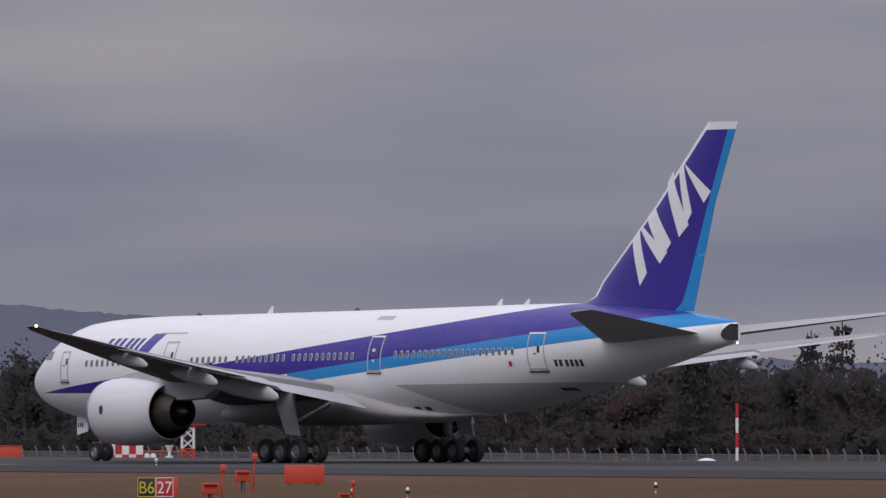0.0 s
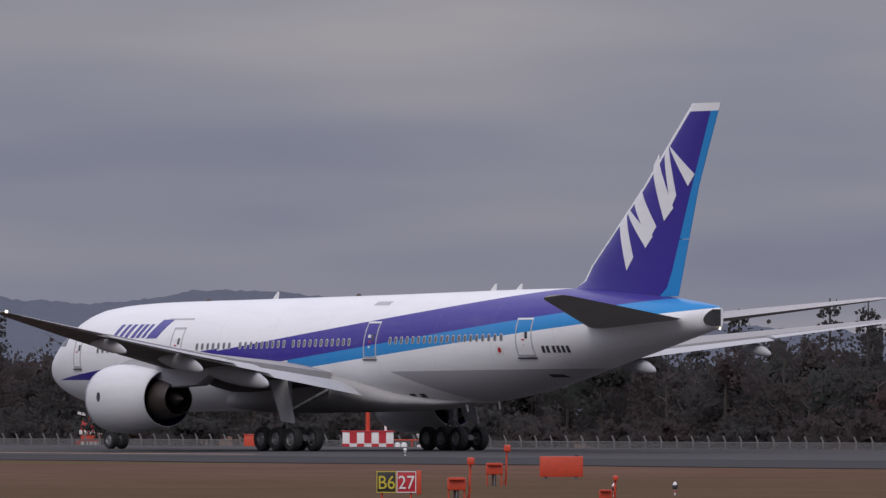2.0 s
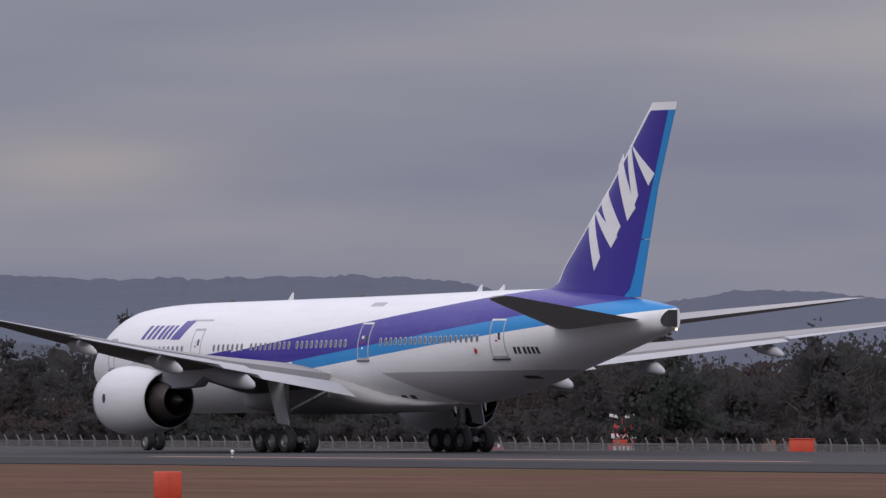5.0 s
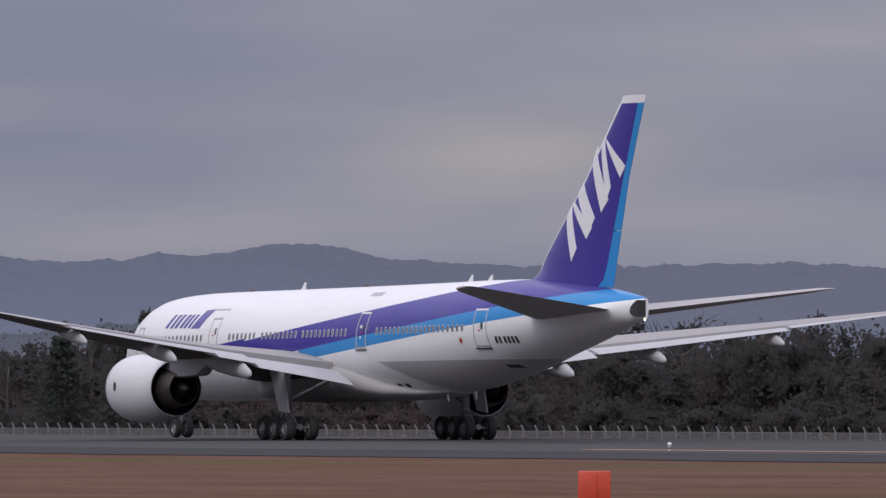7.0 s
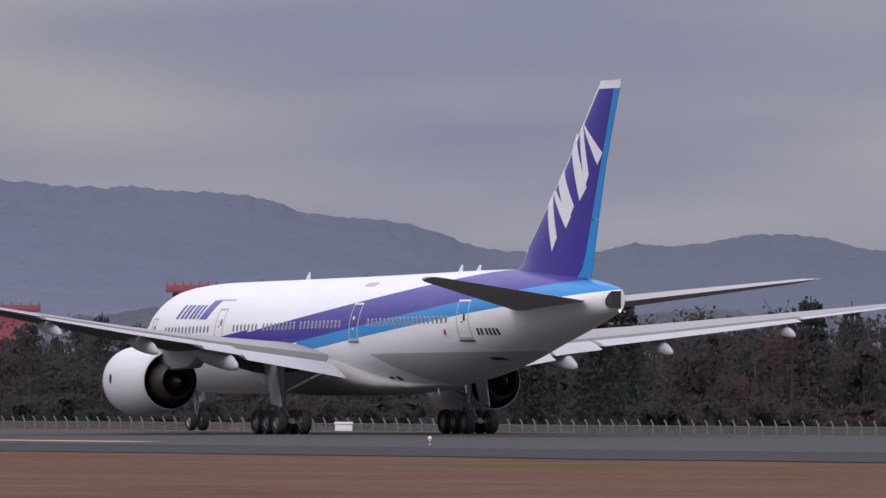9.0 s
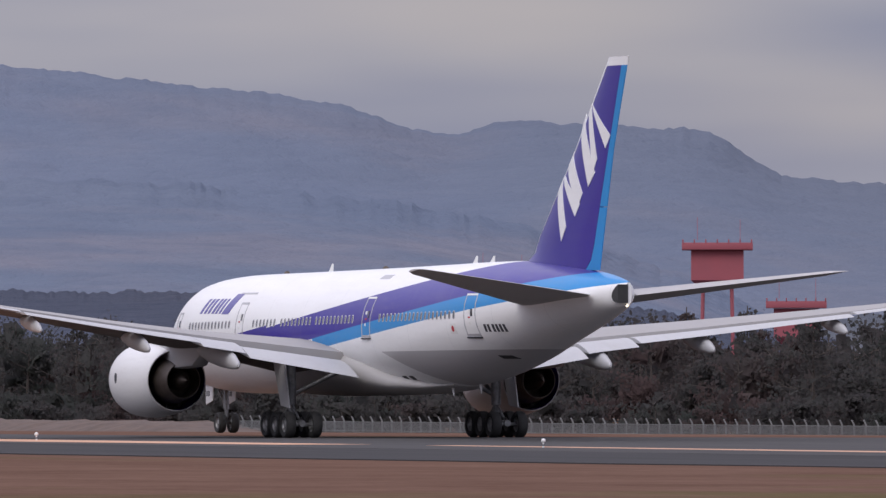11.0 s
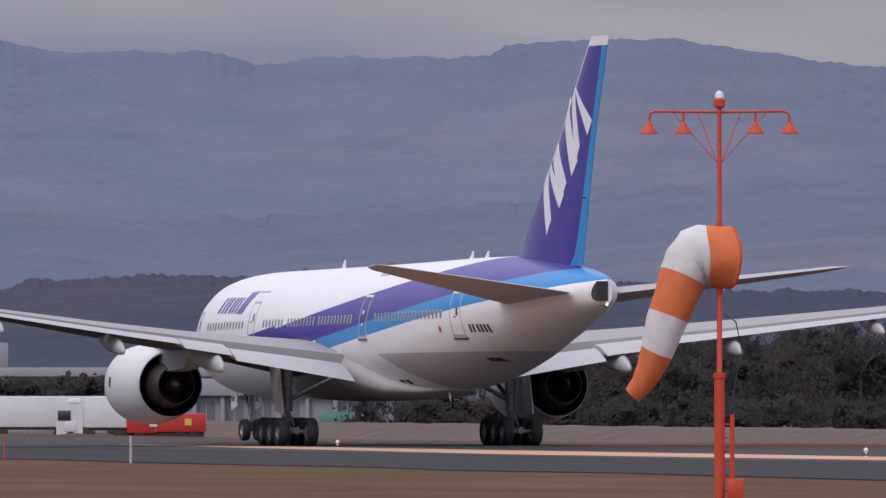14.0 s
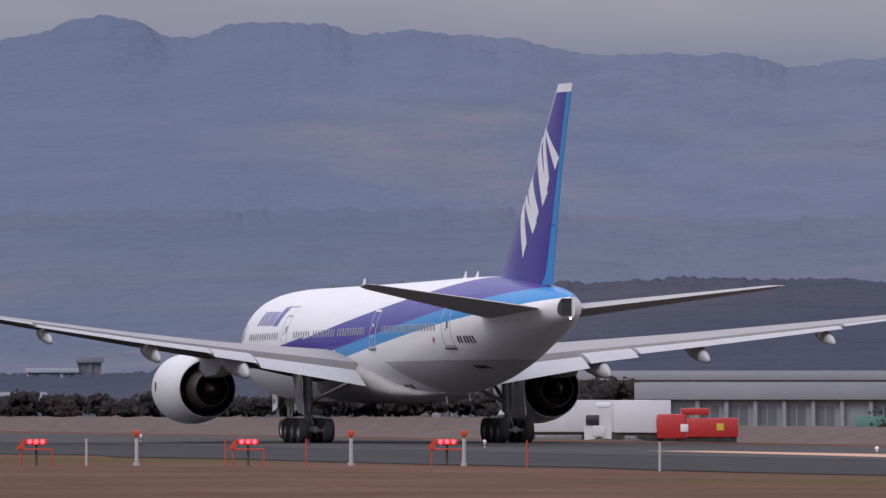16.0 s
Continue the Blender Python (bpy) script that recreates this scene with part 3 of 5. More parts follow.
def airfoil(chord, thick, n=14):
    """Closed section as (back along the chord, up)."""
    pts = []
    for i in range(n + 1):
        x = 0.5 * (1 + math.cos(math.pi * i / n))
        t = 5 * thick * (0.2969 * math.sqrt(x) - 0.126 * x - 0.3516 * x * x + 0.2843 * x**3 - 0.1015 * x**4)
        pts.append((x, t + 0.016 * math.sin(math.pi * x)))
    for i in range(1, n):
        x = 0.5 * (1 - math.cos(math.pi * i / n))
        t = 5 * thick * (0.2969 * math.sqrt(x) - 0.126 * x - 0.3516 * x * x + 0.2843 * x**3 - 0.1015 * x**4)
        pts.append((x, -t * 0.9 + 0.016 * math.sin(math.pi * x)))
    return [(x * chord, z * chord) for x, z in pts]


WING = [(0.0, 17.9, 35.2, 3.55, 0.12), (3.1, 20.3, 35.0, 3.85, 0.125), (6.4, 22.8, 34.9, 4.3, 0.115), (9.6, 25.2, 34.9, 4.72, 0.105), (15, 29.25, 36.75, 5.35, 0.1), (22, 34.5, 39.2, 6.25, 0.095), (29.0, 39.8, 41.65, 7.2, 0.09), (30.3, 41.3, 42.1, 7.38, 0.07)]


def wing_at(y):
    q = list(zip(*WING))
    return [float(np.interp(abs(y), q[0], q[k])) for k in (1, 2, 3, 4)]


def build_wing(plane, side):
    name = "wing"
    bm = bmesh.new()
    rings = []
    for y in [0, 1.6, 3.1, 4.7, 6.4, 8, 9.6, 12, 15, 18.5, 22, 25.5, 29.0, 29.8, 30.3]:
        le, te, z, th = wing_at(y)
        ch = te - le
        # the fixed part ends before the flaps
        keep = 0.80 if y < 28.9 else 1.0
        sec = [(min(u, keep * ch), v) for u, v in airfoil(ch, th)]
        rings.append([at(le + u, side * y, z + v + 0.012 * ch * (0.5 - u / ch)) for u, v in sec])
    loft(bm, rings)
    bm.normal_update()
    # downward faces take the grey with shade painted in
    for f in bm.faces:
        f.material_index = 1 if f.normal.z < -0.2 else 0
    wing = part(name, bm, [M_GREY, M_WINGSHADE], plane, "grey swept wing with streaked lower skin darkened as shade")
    # trailing surfaces, drooped for take-off
    for nm, y0, y1, droop, chordf, back, drop in (("inboard_flap", 3.35, 9.0, 13, 0.24, 0.55, -0.18), ("flaperon", 9.15, 11.6, 10, 0.25, 0.1, -0.05), ("outboard_flap", 11.75, 21.9, 6, 0.22, 0.2, -0.06), ("aileron", 22.1, 28.8, 3, 0.22, 0.0, 0.0)):
        bm = bmesh.new()
        rings = []
        for k in range(5):
            y = y0 + (y1 - y0) * k / 4
            le, te, z, th = wing_at(y)
            ch = te - le
            c = (0.155 if nm == "inboard_flap" else chordf) * ch
            c = max(c, 0.5)
            a = radians(droop)
            rings.append([at(le + 0.79 * ch + back + u * math.cos(a) + v * math.sin(a), side * y, z + 0.005 * ch + drop + v * math.cos(a) - u * math.sin(a)) for u, v in airfoil(c * (1.5 if nm == "inboard_flap" else 1.0), 0.14, 8)])
        loft(bm, rings)
        part(nm, bm, M_LGREY, wing, "drooped pale grey " + nm.replace("_", " "))
    # flap track fairings
    for y, ln, w in ((9.9, 6.4, 0.5), (15.0, 4.4, 0.38), (21.3, 3.5, 0.3)):
        le, te, z, th = wing_at(y)
        bm = bmesh.new()
        s1 = te + (1.35 if y < 12 else 0.9)
        prof = [(0, 0.04), (0.12, 0.5), (0.35, 0.95), (0.6, 1.0), (0.85, 0.72), (0.97, 0.4), (1.0, 0.12)]
        rings = []
        for f, r in prof:
            zz = z - 0.36 - 0.62 * f * f * w / 0.4
            rings.append([at(s1 - ln * (1 - f), side * y + w * r * 0.8 * math.cos(k * math.tau / 16), zz + w * r * 1.15 * math.sin(k * math.tau / 16)) for k in range(16)])
        loft(bm, rings)
        part("flap_fairing", bm, M_LGREY, wing, "pale grey canoe-shaped flap fairing")
    # wing tip light
    bm = bmesh.new()
    bmesh.ops.create_icosphere(bm, subdivisions=2, radius=0.08, matrix=Matrix.Translation(at(41.95, side * 30.1, 7.4)))
    part("tip_light", bm, M_LAMP, wing, "small lit wing tip light")


def build_engine(plane, side):
    y, zc = side * 9.6, 2.85
    x = lambda s: 31.77 - s
    eng = thing("engine", "", "")
    eng.parent = plane
    c = (0, y, zc)
    bm = bmesh.new()
    prof = [(x(21.0), 1.42), (x(20.35), 1.5), (x(20.2), 1.58), (x(20.17), 1.66), (x(20.3), 1.74), (x(20.8), 1.85), (x(21.7), 1.91), (x(22.9), 1.90), (x(24.3), 1.79), (x(25.4), 1.64), (x(25.95), 1.55), (x(25.95), 1.51), (x(24.4), 1.56), (x(22.5), 1.5), (x(21.0), 1.42)]
    lathe(bm, prof, 56, "x", c)
    part("nacelle", bm, M_COWL, eng, "off-white engine nacelle")
    bm = bmesh.new()
    lathe(bm, [(x(20.15), 1.60), (x(20.12), 1.66), (x(20.25), 1.735), (x(20.45), 1.79), (x(20.45), 1.77), (x(20.25), 1.60), (x(20.15), 1.60)], 48, "x", c)
    part("inlet_lip", bm, M_ALU, eng, "polished metal inlet lip")
    bm = bmesh.new()
    lathe(bm, [(x(21.1), 0.02), (x(21.1), 1.45)], 40, "x", c)
    part("fan_face", bm, M_DARK, eng)
    bm = bmesh.new()
    lathe(bm, [(x(23.6), 1.51), (x(23.6), 0.95)], 40, "x", c)
    part("fan_duct", bm, M_DARK, eng)
    bm = bmesh.new()
    lathe(bm, [(x(22.5), 1.0), (x(24.0), 1.20), (x(25.4), 1.18), (x(26.3), 1.06), (x(27.05), 0.90), (x(27.05), 0.86), (x(26.3), 0.9), (x(25.6), 0.9)], 40, "x", c)
    part("core_nozzle", bm, M_HOT, eng, "burnt metal core nozzle")
    bm = bmesh.new()
    lathe(bm, [(x(25.5), 0.90), (x(25.6), 0.5), (x(26.6), 0.46), (x(27.3), 0.22), (x(27.6), 0.03)], 32, "x", c)
    bmesh.ops.recalc_face_normals(bm, faces=bm.faces)
    part("exhaust_plug", bm, M_HOT, eng)
    for k in range(14):
        bm = bmesh.new()
        a = k * math.tau / 14
        m = Matrix.Translation(c) @ Matrix.Rotation(a, 4, "X")
        box(bm, (x(24.4), -0.025, 1.02), (x(23.6), 0.025, 1.5), m)
        part("guide_vane", bm, M_HOT, eng)
    bm = bmesh.new()
    lathe(bm, [(x(25.9), 1.505), (x(25.2), 1.50), (x(24.3), 1.53)], 48, "x", c)
    part("duct_lining", bm, M_NAVY, eng, "dark blue lining of the fan duct")
    # pylon
    bm = bmesh.new()
    rings = []
    for s, z0, z1, w in ((21.2, 4.6, 4.76, 0.06), (22.4, 4.4, 5.0, 0.26), (24.5, 3.55, 5.15, 0.40), (27, 3.5, 5.0, 0.44), (29.5, 3.62, 4.85, 0.40), (30.4, 4.1, 4.85, 0.32), (32.2, 4.68, 4.85, 0.06)):
        rings.append([at(s, y - w, z0), at(s, y - w * 0.6, z0 - 0.06), at(s, y + w * 0.6, z0 - 0.06), at(s, y + w, z0), at(s, y + w, z1), at(s, y - w, z1)])
    loft(bm, rings)
    part("pylon", bm, M_LGREY, eng, "pale grey engine pylon")
    if side > 0:
        bm = bmesh.new()
        m = Matrix.Translation(at(21.9, y + 1.905, 2.95)) @ Matrix.Rotation(radians(90), 4, "X")
        slab(bm, [(0.17 * math.cos(k * math.tau / 20), 0.26 * math.sin(k * math.tau / 20)) for k in range(20)], 0.03, m)
        part("badge", bm, M_INK, eng, "dark round badge")


def build_tail(plane):
    le = lambda z: float(np.interp(z, [8.3, 8.75, 9.1, 9.9, 13.96, 18.28], [49.6, 51.1, 51.95, 52.6, 57.2, 61.55]))
    te = lambda z: float(np.interp(z, [8.0, 8.22, 14.23, 18.34], [60.2, 60.3, 62.2, 64.05]))
    hg = lambda z: float(np.interp(z, [7.9, 8.3, 8.7, 9.5, 13.65, 18.3], [58.5, 58.9, 59.45, 59.85, 61.45, 63.42]))

    def section(z, a, b, thick):
        c0, c1 = le(z), te(z)
        ch = c1 - c0
        top, bot = [], []
        for i in range(15):
            s = a + (b - a) * (0.5 - 0.5 * math.cos(math.pi * i / 14))
            u = max(0.0, min(1.0, (s - c0) / ch))
            t = 5 * thick * (0.2969 * math.sqrt(u) - 0.126 * u - 0.3516 * u * u + 0.2843 * u**3 - 0.1015 * u**4) * ch + 0.01
            top.append(at(s, t, z))
            bot.append(at(s, -t, z))
        return top + bot[::-1]

    zs = [7.6, 8.3, 8.75, 9.1, 9.9, 11, 12.5, 13.96, 16, 17.9]
    bm = bmesh.new()
    loft(bm, [section(z, le(z) + 0.001, hg(z), 0.095) for z in zs])
    fin = part("fin", bm, M_NAVY, plane, "navy blue tail fin")
    bm = bmesh.new()
    loft(bm, [[p + Vector((0, 0.012 * (1 if p.y > 0 else -1), 0)) for p in section(z, le(z) - 0.04, le(z) + (0.38 if z > 9 else 0.2), 0.095)] for z in zs[2:]])
    part("leading_edge", bm, M_WHITE, fin, "white leading edge of the fin")
    bm = bmesh.new()
    loft(bm, [section(z, le(z) - 0.03, te(z), 0.095) for z in (17.9, 18.15, 18.32)])
    part("fin_cap", bm, M_WHITE, fin, "white fin cap")
    for nm, za in (("rudder", [8.22, 8.7, 9.5, 10.4, 11.2]), ("rudder", [11.24, 12.5, 13.96, 16, 17.9])):
        bm = bmesh.new()
        loft(bm, [section(z, hg(z) + 0.012, te(z), 0.095) for z in za])
        part(nm, bm, M_BLUE, fin, "light blue rudder")
    # slanting white marks along the fin
    def band(a, b, c, d):
        """A four-cornered mark that follows the fin's left side."""
        bm = bmesh.new()
        n = 8

        def q(u, v, out):
            s = (a[0] * (1 - u) + b[0] * u) * (1 - v) + (d[0] * (1 - u) + c[0] * u) * v
            z = (a[1] * (1 - u) + b[1] * u) * (1 - v) + (d[1] * (1 - u) + c[1] * u) * v
            w = max(0.0, min(1.0, (s - le(z)) / (te(z) - le(z))))
            t = 5 * 0.095 * (0.2969 * math.sqrt(w) - 0.126 * w - 0.3516 * w * w + 0.2843 * w**3 - 0.1015 * w**4) * (te(z) - le(z)) + 0.01
            return at(s, t + out, z)

        loft(bm, [[q(k / n, v, 0.03) for k in range(n + 1)] + [q(k / n, v, 0.0) for k in range(n, -1, -1)] for v in (j / n for j in range(n + 1))])
        part("white_mark", bm, M_WHITE, fin, "plain white slanting mark")

    band((55.35, 12.15), (55.9, 12.75), (56.75, 10.3), (56.2, 9.62))
    band((55.95, 12.8), (56.35, 12.75), (58.4, 11.4), (57.8, 10.8))
    band((56.55, 13.3), (57.2, 13.9), (58.7, 11.9), (58.05, 11.15))
    band((58.15, 15.15), (58.6, 15.7), (60.1, 12.85), (59.35, 12.2))
    band((59.3, 15.75), (59.65, 16.15), (60.35, 13.5), (59.9, 12.85))
    band((59.7, 16.15), (60.1, 15.9), (61.85, 14.6), (61.3, 14.0))
    # tailplanes
    for side in (1, -1):
        bm = bmesh.new()
        rings = []
        for f in (0, 0.25, 0.5, 0.75, 0.95, 1.0):
            y = 1.2 + 9.65 * f
            l0 = 54.3 + (63.1 - 54.3) * f + (0.35 if f == 1 else 0)
            t0 = 62.2 + (65.2 - 62.2) * f - (0.15 if f == 1 else 0)
            z = 6.75 + 1.38 * f
            rings.append([at(l0 + u, side * y, z + v + 0.062 * (u - 0.45 * (t0 - l0))) for u, v in airfoil(t0 - l0, 0.09 if f < 1 else 0.05, 10)])
        loft(bm, rings)
        part("tailplane", bm, M_STAB, plane, "grey tailplane")


def wheel(parent, name, centre, r, w, n=28):
    wh = tagged(new(name))
    wh.parent = parent
    wh.location = centre
    bm = bmesh.new()
    lathe(bm, [(-w * 0.36, r * 0.55), (-w * 0.48, r * 0.72), (-w * 0.46, r * 0.90), (-w * 0.3, r * 0.99), (0, r), (w * 0.3, r * 0.99), (w * 0.46, r * 0.90), (w * 0.48, r * 0.72), (w * 0.36, r * 0.55)], n, "y")
    part("tyre", bm, M_TYRE, wh, "black rubber tyre")
    bm = bmesh.new()
    lathe(bm, [(-w * 0.30, 0.03), (-w * 0.33, r * 0.2), (-w * 0.22, r * 0.3), (-w * 0.2, r * 0.48), (-w * 0.36, r * 0.56), (w * 0.36, r * 0.56), (w * 0.2, r * 0.48), (w * 0.22, r * 0.3), (w * 0.33, r * 0.2), (w * 0.30, 0.03)], n, "y", cap=True)
    for k in range(8):
        a = k * math.tau / 8
        box(bm, (math.cos(a) * r * 0.36 - 0.03, -w * 0.27, math.sin(a) * r * 0.36 - 0.03), (math.cos(a) * r * 0.36 + 0.03, w * 0.27, math.sin(a) * r * 0.36 + 0.03))
    part("rim", bm, M_RIM, wh, "worn grey wheel rim")
    return wh


WHEELS = []


def build_gear(plane):
    for side in (1, -1):
        g = thing("main_gear", "", "")
        g.parent = plane
        y = side * 5.49
        for ds in (-1.45, 0, 1.45):
            for dy in (-0.7, 0.7):
                WHEELS.append((wheel(g, "wheel", at(31.77 + ds, y + dy, 0.665), 0.665, 0.52), 0.665))
            bm = bmesh.new()
            tube(bm, [at(31.77 + ds, y - 0.7, 0.665), at(31.77 + ds, y + 0.7, 0.665)], 0.10)
            part("axle", bm, M_GEAR, g)
        bm = bmesh.new()
        tube(bm, [at(30.1, y, 0.72), at(33.4, y, 0.72)], 0.17)
        part("bogie_beam", bm, M_GEAR, g)
        bm = bmesh.new()
        tube(bm, [at(31.77, y, 0.7), at(31.75, y, 1.6), at(31.75, y, 1.62), at(31.6, y, 4.0)], [0.16, 0.16, 0.25, 0.26], 16)
        part("strut", bm, M_GEAR, g, "steel shock strut")
        for a, b, r in ((at(31.6, y, 2.0), at(29.2, y - side * 0.4, 3.7), 0.10), (at(31.6, y, 2.1), at(32.0, y - side * 2.6, 3.4), 0.11), (at(32.9, y, 0.95), at(31.8, y, 1.75), 0.06), (at(30.6, y, 0.95), at(31.7, y, 1.75), 0.06)):
            bm = bmesh.new()
            tube(bm, [a, b], r)
            part("brace", bm, M_GEAR, g)
        bm = bmesh.new()
        m = Matrix.Translation(at(31.75, y + side * 0.62, 0)) @ Matrix.Rotation(radians(90), 4, "X")
        slab(bm, [(-1.55, 1.5), (-0.25, 1.62), (0.95, 3.9), (-0.75, 3.9)], 0.07, m)
        part("gear_door", bm, M_LGREY, g, "pale grey gear leg door")
    g = thing("nose_gear", "", "")
    g.parent = plane
    for dy in (-0.36, 0.36):
        WHEELS.append((wheel(g, "wheel", at(5.89, dy, 0.54), 0.54, 0.42), 0.54))
    bm = bmesh.new()
    tube(bm, [at(5.89, -0.36, 0.54), at(5.89, 0.36, 0.54)], 0.07)
    part("axle", bm, M_GEAR, g)
    bm = bmesh.new()
    tube(bm, [at(5.89, 0, 0.54), at(5.85, 0, 1.25), at(5.85, 0, 1.27), at(5.7, 0, 2.6)], [0.10, 0.10, 0.15, 0.16], 14)
    part("strut", bm, M_GEAR, g, "steel shock strut")
    bm = bmesh.new()
    tube(bm, [at(5.8, 0, 1.4), at(4.2, 0, 2.7)], 0.08)
    part("brace", bm, M_GEAR, g)
    for sy in (-1, 1):
        bm = bmesh.new()
        m = Matrix.Translation(at(4.95, sy * 0.62, 0)) @ Matrix.Rotation(radians(90), 4, "X")
        slab(bm, [(-0.5, 1.72), (0.55, 1.5), (0.6, 2.55), (-0.6, 2.6)], 0.05, m)
        part("gear_door", bm, M_WHITE, g, "white nose gear door with dark bars")
        for k in range(3):
            bm = bmesh.new()
            slab(bm, [(-0.05 + 0.2 * k, 1.95), (0.08 + 0.2 * k, 1.93), (0.08 + 0.2 * k, 2.2), (-0.05 + 0.2 * k, 2.22)], 0.062, m)
            part("door_bar", bm, M_INK, g)


def skin_patch(name, s0, s1, z0, z1, mat, parent, out=0.012, lean=0.0, n=4, label=""):
    """A thin plate that follows the fuselage's left side."""
    bm = bmesh.new()
    rows = []
    for j in range(n + 1):
        z = z0 + (z1 - z0) * j / n
        sh = lean * (z - z0)
        rows.append([skin(s0 + sh, z, out), skin(s1 + sh, z, out), skin(s1 + sh, z, out - 0.03), skin(s0 + sh, z, out - 0.03)])
    loft(bm, rows)
    return part(name, bm, mat, parent, label, smooth=False)


def build_details(plane):
    # cabin windows: a pale surround with a dark pane
    def run(a, b, pitch=0.545):
        s = a
        while s <= b:
            yield s
            s += pitch
    zrow = lambda s: 5.52 + 0.0125 * s
    for a, b in ((8.6, 15.2), (18.95, 22.7), (23.3, 27.8), (28.6, 34.3), (38.0, 48.6)):
        for s in run(a, b):
            z = zrow(s)
            bm = bmesh.new()
            outl, inn = [], []
            for k in range(12):
                ang = k * math.tau / 12
                cu, cv = math.cos(ang), math.sin(ang)
                u = 0.15 * math.copysign(abs(cu) ** 0.6, cu)
                v = 0.215 * math.copysign(abs(cv) ** 0.6, cv)
                outl.append(skin(s + u, z + v, 0.004))
                inn.append(skin(s + u * 0.72, z + v * 0.78, 0.014))
            loft(bm, [outl, inn], cap=False)
            w = part("window", bm, M_FRAME, plane)
            bm = bmesh.new()
            bm.faces.new([bm.verts.new(skin(s, z, 0.0) * 0 + p - (p - q) * 0.0) for p, q in zip(inn, outl)])
            part("pane", bm, M_PANE, w, smooth=False)
    # doors
    for s0, s1, z0, z1, edge in ((5.6, 6.55, 4.62, 6.35, M_FRAME), (16.15, 17.35, 4.95, 6.85, M_FRAME), (35.45, 36.7, 5.05, 7.05, M_SIGWHITE), (49.55, 50.95, 5.1, 7.15, M_SIGWHITE)):
        d = tagged(new("cabin_door"))
        d.parent = plane
        t = 0.095
        for a, b, c, e in ((s0, s1, z1 - t, z1), (s0, s1, z0, z0 + t), (s0, s0 + t, z0, z1), (s1 - t, s1, z0, z1)):
            skin_patch("door_outline", a, b, c, e, M_FRAME if c == z0 else edge, d, 0.014)
        sm = (s0 + s1) / 2
        skin_patch("door_pane", sm + 0.12, sm + 0.32, z0 + 0.95, z0 + 1.3, M_GLASS, d, 0.016)
        skin_patch("door_handle", sm - 0.22, sm + 0.02, z0 + 1.12, z0 + 1.28, M_SIGWHITE, d, 0.016)
        skin_patch("door_placard", sm - 0.16, sm + 0.06, z0 + 0.86, z0 + 0.93, M_SIGRED, d, 0.016)
        skin_patch("door_placard", sm - 0.14, sm + 0.0, z0 + 0.55, z0 + 0.68, M_SIGWHITE, d, 0.016)
        bm = bmesh.new()
        loft(bm, [[skin(a, zz, o) for a, o in ((s0 - 0.02, 0.0), (s1 + 0.02, 0.0), (s1 + 0.02, 0.07), (s0 - 0.02, 0.07))] for zz in (z0 - 0.10, z0 - 0.04)])
        part("door_sill", bm, M_INK, d)
    # registration as plain bars, flag, badges
    for k in range(6):
        a = 51.55 + 0.34 * k + (0.1 if k > 1 else 0)
        skin_patch("marking_bar", a, a + 0.2, 5.3, 5.66, M_INK, plane, 0.012, 0.12)
    skin_patch("flag", 47.8, 48.5, 5.2, 5.7, M_SIGWHITE, plane, 0.012, label="white flag panel with a red disc")
    bm = bmesh.new()
    bm.faces.new([bm.verts.new(skin(48.15 + 0.15 * math.cos(k * math.tau / 16), 5.45 + 0.15 * math.sin(k * math.tau / 16), 0.02)) for k in range(16)])
    part("flag_disc", bm, M_SIGRED, plane, "red disc")
    # forward title as plain slanting marks
    for a, b, c, e in ((9.85, 10.2, 6.28, 7.05), (10.55, 10.9, 6.28, 7.05), (11.15, 11.5, 6.28, 7.05), (11.85, 12.2, 6.28, 7.05), (12.4, 12.75, 6.28, 7.05), (13.0, 13.3, 6.28, 7.05)):
        skin_patch("title_mark", a, b, c, e, M_NAVY, plane, 0.012, 0.75)
    skin_patch("title_flash", 13.5, 14.6, 6.25, 7.3, M_NAVY, plane, 0.012, 0.95, 6)
    skin_patch("title_flash_tail", 15.0, 17.6, 7.28, 7.36, M_FRAME, plane, 0.01)
    # crown aerials and lamps
    for s, h in ((22.3, 0.40), (43.4, 0.36), (45.8, 0.30)):
        top = body_at(s)[0]
        bm = bmesh.new()
        loft(bm, [[at(s - 0.3, 0.04, top - 0.05), at(s + 0.22, 0.04, top - 0.05), at(s + 0.22, -0.04, top - 0.05), at(s - 0.3, -0.04, top - 0.05)], [at(s + 0.18, 0.02, top + h), at(s + 0.32, 0.02, top + h), at(s + 0.32, -0.02, top + h), at(s + 0.18, -0.02, top + h)]])
        part("blade_aerial", bm, M_SIGWHITE, plane, "white blade aerial")
    for s in (15.5, 30.5):
        bm = bmesh.new()
        lathe(bm, [(0, 0.16), (0.08, 0.15), (0.15, 0.08), (0.17, 0.01)], 16, "z", at(s, 0, body_at(s)[0] - 0.02))
        part("beacon", bm, M_HOT, plane)
    for s, y in ((41.6, 0.5), (43.6, -0.2)):
        bot = body_at(s)[1]
        bm = bmesh.new()
        tube(bm, [at(s, y, bot + 0.05), at(s + 0.15, y, bot - 0.42)], [0.09, 0.03])
        part("drain_mast", bm, M_SIGWHITE, plane, "white drain mast")
    skin_patch("outflow_panel", 34.7, 36.2, 7.95, 8.15, M_FRAME, plane, 0.01)
    for s in (38.2, 39.1):
        skin_patch("vent", s, s + 0.45, 2.95, 3.12, M_DARK, plane, 0.03)
    skin_patch("vent", 50.7, 51.5, 4.0, 4.15, M_DARK, plane, 0.02)
